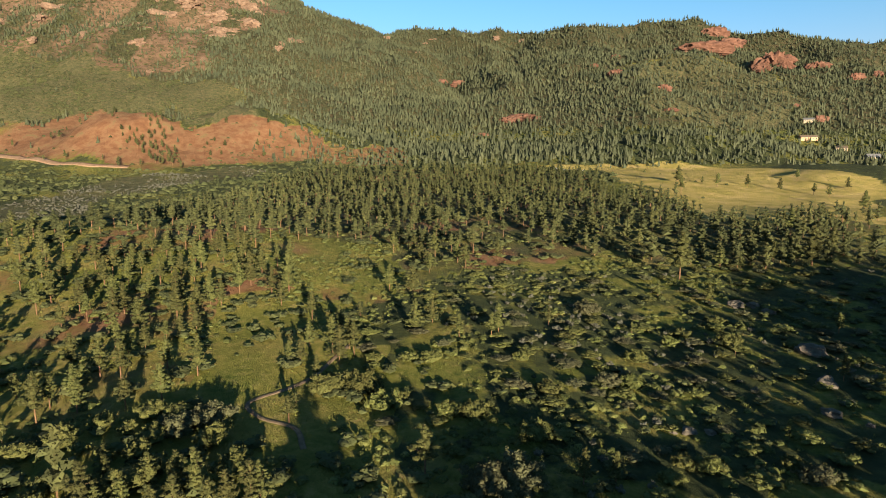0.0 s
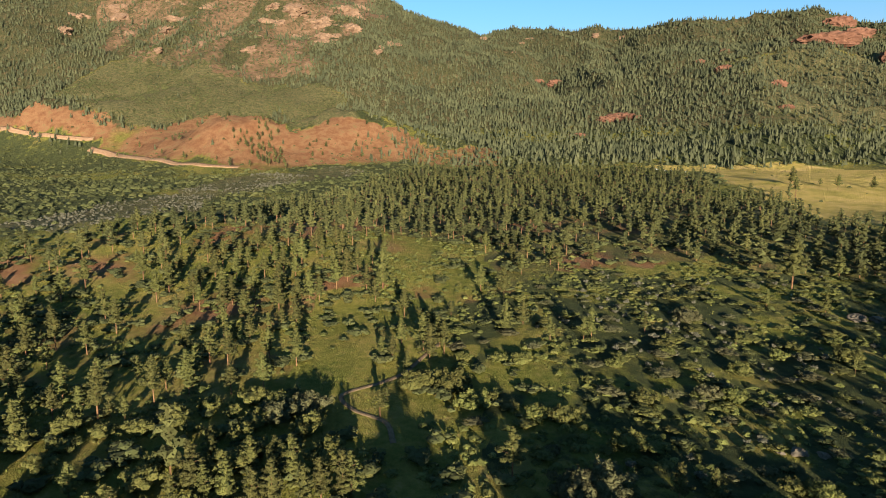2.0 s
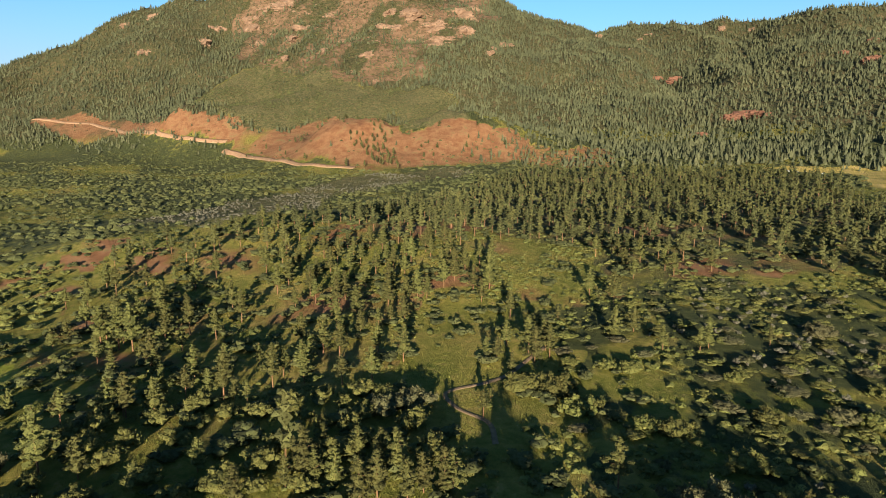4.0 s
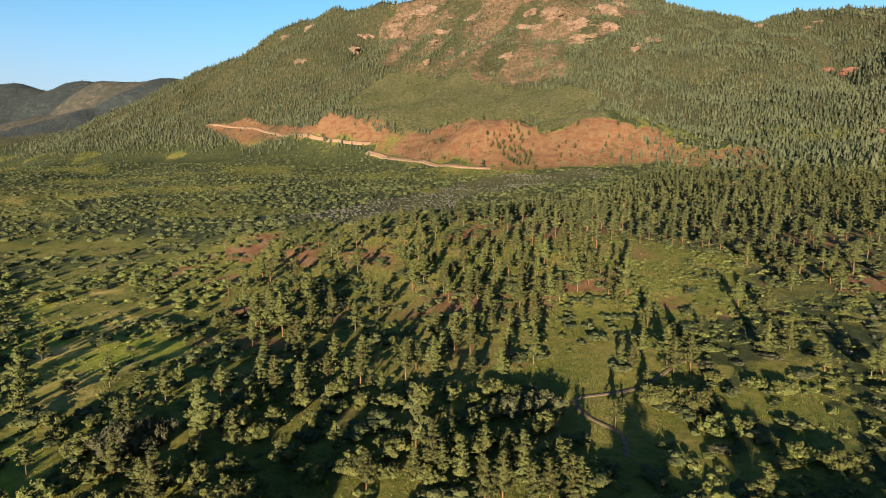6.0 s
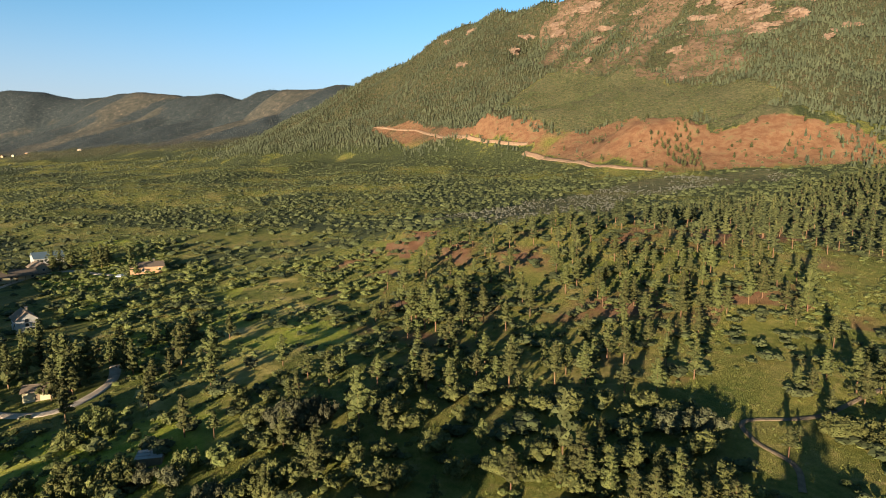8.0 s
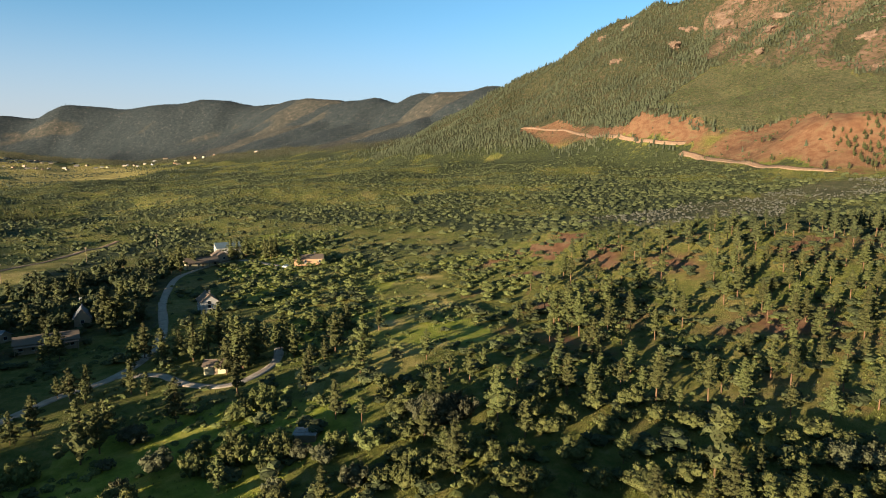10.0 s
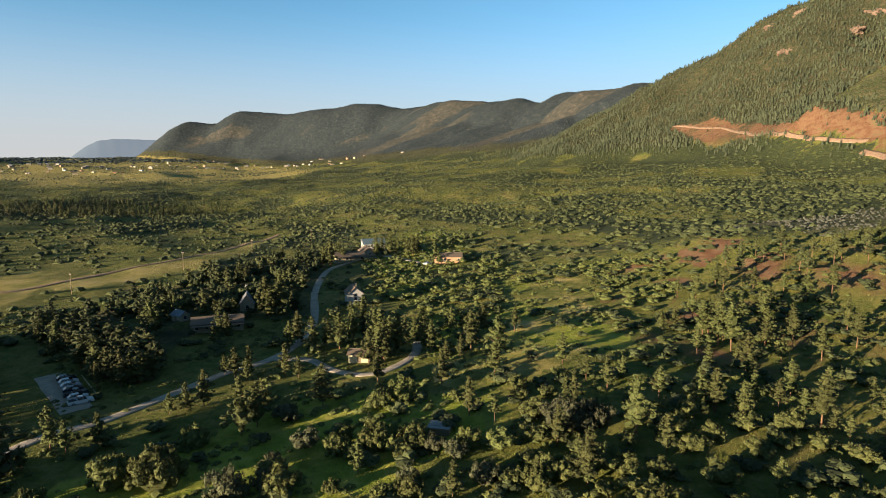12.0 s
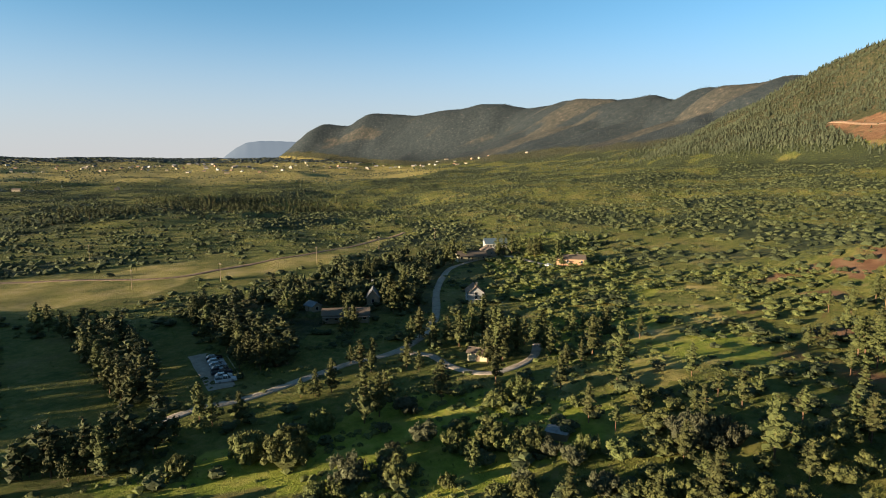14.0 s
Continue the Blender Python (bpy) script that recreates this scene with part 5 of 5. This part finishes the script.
house("house", -388, -66, 110, 14, 10, 3.2, 2.6, WHITE, BLUE_ROOF, "house with a dark blue-grey roof behind pines", "house", 4)
house("house", -333, -15, 95, 15, 9, 3.4, 1.7, ADOBE, BROWN_ROOF, "orange stucco house with a low brown roof on a knoll", "house", 4, chimney=True)
house("house", 165, 917, 10, 20, 11, 4, 2.5, ADOBE, BROWN_ROOF, "large pink stucco house at the foot of the mountain", "house", 5)
house("house", 198, 892, -15, 13, 9, 3.5, 2.2, TAN, BROWN_ROOF, "tan house at the foot of the wooded mountain", "house", 3)
house("house", 218, 838, 20, 16, 10, 3.2, 3.6, TAN, GREY_ROOF, "dark house with a steep grey roof by the meadow", "house", 4)
house("house", 176, 985, 0, 13, 9, 4, 2.5, TAN, GREY_ROOF, "grey-roofed house among mountain pines", "house", 3)


def low_shed(x, y, turn):
    ob = tagged(new("low_shed"), "low shed roofed with pale grey sheets", "shed")
    ob.matrix_basis = pose(x, y, float(height(x, y)), 0, 0, turn)
    part("wall", *box(-2.2, 2.2, -1.6, 1.6, -0.5, 1.5), WOOD, ob)
    for i in range(2):
        for j in range(3):
            part("roof_sheet", *box(-2.4 + 2.42 * i, -0.06 + 2.42 * i, -1.8 + 1.21 * j, -0.64 + 1.21 * j, 1.52 + 0.07 * j, 1.60 + 0.07 * j), SLAB, ob)


low_shed(-120, -7, 80)


def barrel(x, y):
    ob = tagged(new("barrel"), "red drum beside the garage wall", "barrel")
    ob.matrix_basis = pose(x, y, float(height(x, y)))
    t = np.arange(12) * 2 * math.pi / 12
    v, f = [], []
    for r, z in ((0.42, 0), (0.45, 0.05), (0.42, 0.4), (0.45, 0.45), (0.42, 0.5), (0.42, 0.85), (0.45, 0.9), (0.38, 0.92)):
        v += [(r * math.cos(a), r * math.sin(a), z) for a in t]
    for k in range(7):
        f += [(k * 12 + i, k * 12 + (i + 1) % 12, k * 12 + 12 + (i + 1) % 12, k * 12 + 12 + i) for i in range(12)]
    part("drum", v, f + [tuple(range(11, -1, -1))], RED_PAINT, ob)
    part("lid", [(0.37 * math.cos(a), 0.37 * math.sin(a), 0.925) for a in t], [tuple(range(12))], RED_PAINT, ob)


barrel(-170, -28)
barrel(-171, -27)


# ---- cars ----
def wheel_mesh(r0, r1, w, sides=16):
    t = np.arange(sides) * 2 * math.pi / sides
    v = [(r * math.cos(a), y, r * math.sin(a)) for r, y in ((r1, -w), (r0, -w), (r0, w), (r1, w)) for a in t]
    f = [(k * sides + i, k * sides + (i + 1) % sides, (k + 1) * sides + (i + 1) % sides, (k + 1) * sides + i) for k in range(3) for i in range(sides)]
    return v, f


def car(x, y, turn, mat, truck=False, label="", group=""):
    ob = tagged(new("car"), label, "car", group)
    ob.matrix_basis = pose(x, y, float(height(x, y)) + 0.05, 0, 0, turn)
    long, w = (5.6, 1.95) if truck else (4.7, 1.85)
    # side outline: x, height, half width
    if truck:
        line = [(-2.8, 0.55), (-2.8, 1.05), (-0.75, 1.08), (-0.7, 1.1), (1.25, 1.12), (2.7, 1.0), (2.8, 0.55)]
        top = [(-0.72, 1.1), (-0.6, 1.78), (0.55, 1.8), (1.3, 1.12)]
    else:
        line = [(-2.3, 0.5), (-2.35, 0.95), (-1.9, 1.02), (1.0, 1.0), (2.2, 0.85), (2.35, 0.5)]
        top = [(-2.1, 1.0), (-1.5, 1.5), (0.2, 1.52), (1.1, 0.98)]
    def slab(pts, half, inset, mat_, name):
        n = len(pts)
        zs = [z for _, z in pts]
        lo, hi = min(zs), max(zs)
        v = []
        for s in (-1, 1):
            v += [(px, s * (half - inset * (z - lo) / max(0.01, hi - lo)), z) for px, z in pts]
        f = [tuple(range(n)), tuple(range(2 * n - 1, n - 1, -1))]
        f += [(i, i + n, (i + 1) % n + n, (i + 1) % n) for i in range(n)]
        return part(name, v, f, mat_, ob)
    body = slab([(line[0][0], 0.32)] + line + [(line[-1][0], 0.32)], w / 2, 0.06, mat, "body")
    slab(top, w / 2 - 0.1, 0.14, PANE, "windows")
    r0, r1 = (top[1][0] + 0.05, top[2][0] - 0.05)
    part("roof", *box(r0, r1, -w / 2 + 0.26, w / 2 - 0.26, top[2][1] - 0.02, top[2][1] + 0.05), mat, ob)
    for u in (top[0][0] + 0.35, (top[0][0] + top[3][0]) / 2):
        for s in (-1, 1):
            part("pillar", *box(u + 0.1, u + 0.2, s * (w / 2 - 0.17) - 0.03, s * (w / 2 - 0.17) + 0.03, 1.0, top[2][1]), mat, ob)
    if truck:
        part("bed", *box(-2.65, -0.85, -0.78, 0.78, 1.02, 1.1), TYRE, ob)
    for s in (-1, 1):
        part("headlight", *box(long / 2 - 0.12, long / 2 - 0.02, s * 0.62 - 0.18, s * 0.62 + 0.18, 0.68, 0.82), LAMP_GLASS, ob)
        part("tail_light", *box(-long / 2 + 0.0, -long / 2 + 0.1, s * 0.72 - 0.12, s * 0.72 + 0.12, 0.75, 0.95), RED_PAINT, ob)
        for u in (-long * 0.29, long * 0.3):
            wv, wf = wheel_mesh(0.34, 0.22, 0.11)
            tyre = part("wheel", [(p + u, q + s * (w / 2 - 0.1), z + 0.34) for p, q, z in wv], wf, TYRE, ob)
            wv, wf = wheel_mesh(0.23, 0.03, 0.09)
            part("rim", [(p + u, q + s * (w / 2 - 0.09), z + 0.34) for p, q, z in wv], wf, RIM, tyre)
    return ob


NAMES = ["black car", "silver car", "pale blue-grey car", "dark blue car", "black pickup truck", "white car", "white pickup truck"]
for k in range(7):
    u = k / 6
    car(-153 + 15.2 * u, -110.5 + 14.2 * u, 132 + (k * 7) % 5 - 2, CAR_PAINTS[k], k in (4, 6), NAMES[k] + " parked in a gravel lot", "parked cars")
car(-349, -64, 30, CAR_PAINTS[0], label="dark car parked at the lane's end")
car(-327, -26, 80, CAR_PAINTS[5], label="white car parked by the orange house")
for k in range(5):
    car(-108 + 7 * k, 614 + (k % 2) * 2, 70 + 5 * k, CAR_PAINTS[(2, 5, 6, 1, 5)[k]], k % 2 == 0, "pale car parked at the meadow's edge", "cars by the meadow")


def log_stop(x, y, turn):
    ob = tagged(new("parking_log"), "pale timber wheel stop at the car park's edge", "log", "wheel stops")
    ob.matrix_basis = pose(x, y, float(height(x, y)) + 0.12, 0, 0, turn)
    t = np.arange(8) * math.pi / 4
    v = [(e, 0.16 * math.cos(a), 0.16 * math.sin(a)) for e in (-1.5, 1.5) for a in t]
    part("log", v, [(i, (i + 1) % 8, (i + 1) % 8 + 8, i + 8) for i in range(8)] + [tuple(range(7, -1, -1)), tuple(range(8, 16))], CREAM, ob)


for k in range(6):
    log_stop(-155.5 + 2.7 * k, -107.5 + 2.6 * k, 43)


def trailer(x, y, turn):
    ob = tagged(new("camper_trailer"), "white camper trailer parked under dark pines", "trailer")
    ob.matrix_basis = pose(x, y, float(height(x, y)), 0, 0, turn)
    prof = [(-2.6, 0.6), (-2.75, 1.4), (-2.5, 2.5), (2.3, 2.6), (2.75, 1.9), (2.6, 0.6)]
    v = [(a, s, z) for s in (-1.15, 1.15) for a, z in prof]
    part("body", v, [tuple(range(6)), tuple(range(11, 5, -1))] + [(i, i + 6, (i + 1) % 6 + 6, (i + 1) % 6) for i in range(6)], WHITE, ob)
    for s in (-1, 1):
        part("window", *box(-1.2, 0.6, s * 1.16 - 0.02, s * 1.16 + 0.02, 1.5, 2.1), PANE, ob)
        wv, wf = wheel_mesh(0.34, 0.05, 0.11)
        part("wheel", [(p, q + s * 1.0, z + 0.34) for p, q, z in wv], wf, TYRE, ob)
    part("drawbar", *box(2.6, 3.7, -0.07, 0.07, 0.5, 0.62), RIM, ob)


trailer(-268, -102, 70)


# ---- power poles ----
def pole(x, y, turn):
    ob = tagged(new("power_pole"), "weathered wooden power pole with a crossarm", "pole", "power poles")
    ob.matrix_basis = pose(x, y, float(height(x, y)), 0, 0, turn)
    v, f = stick((0, 0, -0.8), (0, 0, 10.0), 0.16, 0.1, 8)
    part("post", v, f, WOOD, ob)
    part("crossarm", *box(-1.2, 1.2, -0.07, 0.07, 9.2, 9.36), WOOD, ob)
    for u in (-1.05, 0.4, 1.05):
        part("insulator", *box(u - 0.06, u + 0.06, -0.06, 0.06, 9.36, 9.58), LAMP_GLASS, ob)


for a, b in ((-262, -183), (-318, -158), (-372, -140), (-430, -118), (-235, -212), (-300, -300)):
    pole(a, b, 55)


# ---- rocks ----
def rock_mesh(name, seed, mat, tall, strata, detail=3):
    """A rock; with strata it breaks into upright ribs and ledges."""
    bm = bmesh.new()
    bmesh.ops.create_icosphere(bm, subdivisions=detail, radius=1)
    for v in bm.verts:
        p = v.co.copy()
        q = p * 1.4 + Vector((seed * 5.1, seed * 3.3, seed * 0.7))
        g = 1 + 0.5 * noise.noise(q) + 0.22 * noise.noise(q * 2.7) + 0.08 * noise.noise(q * 7)
        if strata:
            rib = abs(noise.noise(Vector((q.x * 3.2, q.y * 3.2, q.z * 0.5))))
            g += strata * (0.35 - rib) + 0.12 * strata * noise.noise(q * 6)
        ledge = round(p.z * 5 + noise.noise(q * 2)) / 5 if strata else p.z
        v.co = Vector((p.x * g, p.y * g * 0.8, (0.6 * p.z + 0.4 * ledge) * g * tall))
    me = bpy.data.meshes.new(name)
    bm.to_mesh(me)
    bm.free()
    me.materials.append(mat)
    return me


BOULDERS = [rock_mesh("boulder", k, BOULDER, 0.55, 0.05) for k in range(4)]
for k, (a, b, w) in enumerate(((37, 176, 3.7), (36, 156, 2.7), (34, 141, 2.1), (6, 124, 1.6), (10, 125, 1.1), (22, 212, 2.6), (27, 214, 2.2), (31, 209, 1.9), (40, 138, 0.9), (3, 123, 0.9))):
    ob = tagged(new("boulder", BOULDERS[k % 4]), "pale weathered boulder lying in the scrub", "boulder", "boulders")
    ob.matrix_basis = Matrix.LocRotScale((a, b, float(height(a, b)) + w * 0.12), Euler((0, 0, k * 1.3)), (w, w, w))

CLIFFS = [rock_mesh("red_cliff", 10 + k, RED_ROCK, 0.9, 1.0, 4) for k in range(3)]
# x, y, half width, half height
OUTCROPS = [(43, 1342, 44, 15), (18, 1397, 18, 9), (114, 1474, 32, 14), (71, 1531, 26, 14), (159, 1260, 28, 20), (142, 1228, 14, 9), (-100, 1138, 12, 8), (-18, 1055, 10, 7), (-428, 1263, 17, 7), (-479, 1278, 12, 5), (-144, 1192, 7, 4), (-212, 919, 24, 7), (-233, 914, 16, 6), (-256, 845, 10, 3), (195, 999, 10, 6), (290, 1253, 11, 8), (239, 1308, 17, 8), (323, 1258, 7, 7), (-5, 946, 9, 3), (-110, 1257, 7, 4), (169, 1042, 5, 3)]
for k, (a, b, w, h) in enumerate(OUTCROPS):
    ob = tagged(new("red_cliff", CLIFFS[k % 3]), "red sandstone outcrop rising from the pine woods", "cliff", "red outcrops")
    ob.matrix_basis = Matrix.LocRotScale((a, b, float(height(a, b)) - h * 0.1), Euler((0, 0, 0.3 * math.sin(k))), (w, w * 0.6, h))

CRAGS = [rock_mesh("granite_crag", 20 + k, ROCK, 0.9, 0.55, 4) for k in range(6)]
PEBBLES = [rock_mesh("granite_crag", 30 + k, ROCK, 0.9, 0.6, 2) for k in range(4)]
# x, y, half width
DOMES = [(-1405, 797, 30), (-1469, 734, 20), (-1544, 693, 19), (-1289, 607, 16), (-1260, 724, 20), (-1296, 779, 21), (-1239, 823, 35), (-1246, 857, 28), (-1251, 893, 32), (-1183, 910, 38), (-1079, 814, 25), (-1078, 859, 26), (-953, 794, 18), (-940, 865, 24), (-854, 815, 20), (-824, 758, 15), (-771, 756, 12)]
FACES = [(-922, 958, 29), (-928, 1001, 34), (-864, 959, 34), (-860, 1014, 35), (-794, 963, 28), (-864, 1104, 36), (-796, 1027, 27), (-782, 932, 21), (-841, 1104, 26), (-721, 1065, 24), (-684, 967, 12), (-899, 1204, 28), (-973, 996, 24), (-1067, 931, 24), (-972, 718, 13), (-1119, 782, 17)]
KNOBS = [(-690, 1437, 12), (-600, 1558, 15), (-621, 1532, 10), (-433, 1579, 14), (-366, 1568, 10), (-551, 1325, 7), (-719, 1072, 18), (-692, 995, 9)]
cx, cy = spread(1500, -1450, -640, 680, 1330, lambda x, y: inside("rock_face", x, y, 60, 150) * smooth(150, 300, height(x, y)) * smooth(0.55, 0.85, 1 - np.abs(rough(front(x, y)[0], front(x, y)[1] * 0.3, 100, 96, 3))))
small = [(a, b, 3 + 6 * (((k * 71) % 100) / 100) ** 2) for k, (a, b) in enumerate(zip(cx[:200], cy[:200]))]
for k, (a, b, w) in enumerate(DOMES + FACES + KNOBS + small):
    a, b = float(a), float(b)
    ob = tagged(new("granite_crag", CRAGS[k % 6] if w > 9.5 else PEBBLES[k % 4]), "pale orange granite crag on the steep mountain face", "crag", "granite crags")
    ob.matrix_basis = Matrix.LocRotScale((a, b, float(height(a, b)) - w * 0.34), Euler((0.6, 0, FRONT + 0.5 * math.sin(k * 3))), (w, w * 0.85, w * (0.3 + 0.16 * ((k * 29) % 10) / 10)))


# ---- a far mesa behind the range ----
def mesa():
    n, rings = 60, ((4600, 0.0), (4680, 0.5), (4760, 0.9), (4830, 1.0), (4880, 0.9), (4930, 0.0))
    v, f = [], []
    for k in range(n + 1):
        a = radians(115.0 + 11.5 * k / n)
        top = 40 + 190 * float(np.interp(115.0 + 11.5 * k / n, (115, 118.4, 121.0, 122.3, 123.1, 123.7, 124.3, 126.5), (0.74, 0.76, 0.78, 0.69, 0.5, 0.3, 0.05, 0.0))) + 1.5 * math.sin(k * 0.9) * math.sin(k * 0.37)
        v += [(-r * math.sin(a), r * math.cos(a), 40 + (top - 0) * u) for r, u in rings]
    m = len(rings)
    for k in range(n):
        f += [(m * k + j, m * k + j + 1, m * k + m + j + 1, m * k + m + j) for j in range(m - 1)]
    me = bpy.data.meshes.new("backdrop")
    me.from_pydata(v, [], f)
    for p in me.polygons:
        p.use_smooth = True
    # distance haze drawn as a faint blue glow of the mesa's surface
    blue = material("far_blue_mesa", [(0.05, 0.06, 0.07), (0.06, 0.07, 0.08)], 900.0, rough_=1.0, spec=0.0)
    surface = blue.node_tree.nodes["Principled BSDF"]
    surface.inputs["Emission Color"].default_value, surface.inputs["Emission Strength"].default_value = (0.050, 0.062, 0.076, 1), 1.0
    me.materials.append(blue)
    tagged(new("backdrop", me), "far-off mesa on the horizon, its haze a blue glow", "mountain", kind="structure")


mesa()


# ---- the far settlement on the plain ----
FAR = [(-1971, -2322), (-1984, -2180), (-2197, -2183), (-2242, -2033), (-2387, -2101), (-2377, -2001), (-2440, -2022), (-2444, -1918), (-2378, -1822), (-2562, -1883), (-2403, -1723), (-2391, -1657), (-2333, -1590), (-2353, -1561), (-2729, -1713), (-2526, -1557), (-2810, -1555), (-2678, -1452), (-2951, -1293), (-3298, -1202), (-3110, -959), (-3100, -879), (-3154, -801), (-3001, -631), (-2822, -474), (-2801, -426), (-2794, -404), (-2719, -269), (-2749, -235), (-3107, -1230), (-3139, -1080), (-2998, -1525), (-3488, -1602), (-2129, -2263), (-1047, -1224)]
for k in range(4 * len(FAR)):
    a, b = FAR[k % len(FAR)]
    if k >= len(FAR):
        a, b = a + 150 * math.sin(k * 2.1), b + 190 * math.cos(k * 1.7)
    if mountain(*front(np.array([float(a)]), np.array([float(b)])), np.array([float(a)]), np.array([float(b)]))[0][0] > 45:
        continue
    w = (15, 11, 21, 12, 17)[k % 5]
    house("house", a, b, 35 + 40 * (k % 4), w, 9, 4 + k % 3, 2.4, (WHITE, CREAM, TAN, ADOBE, TAN)[k % 5], (GREY_ROOF, BROWN_ROOF, SLAB)[k % 3], ("white", "cream", "tan", "pinkish", "tan")[k % 5] + " house in a far settlement on the plain", "house", 0, group="far settlement")
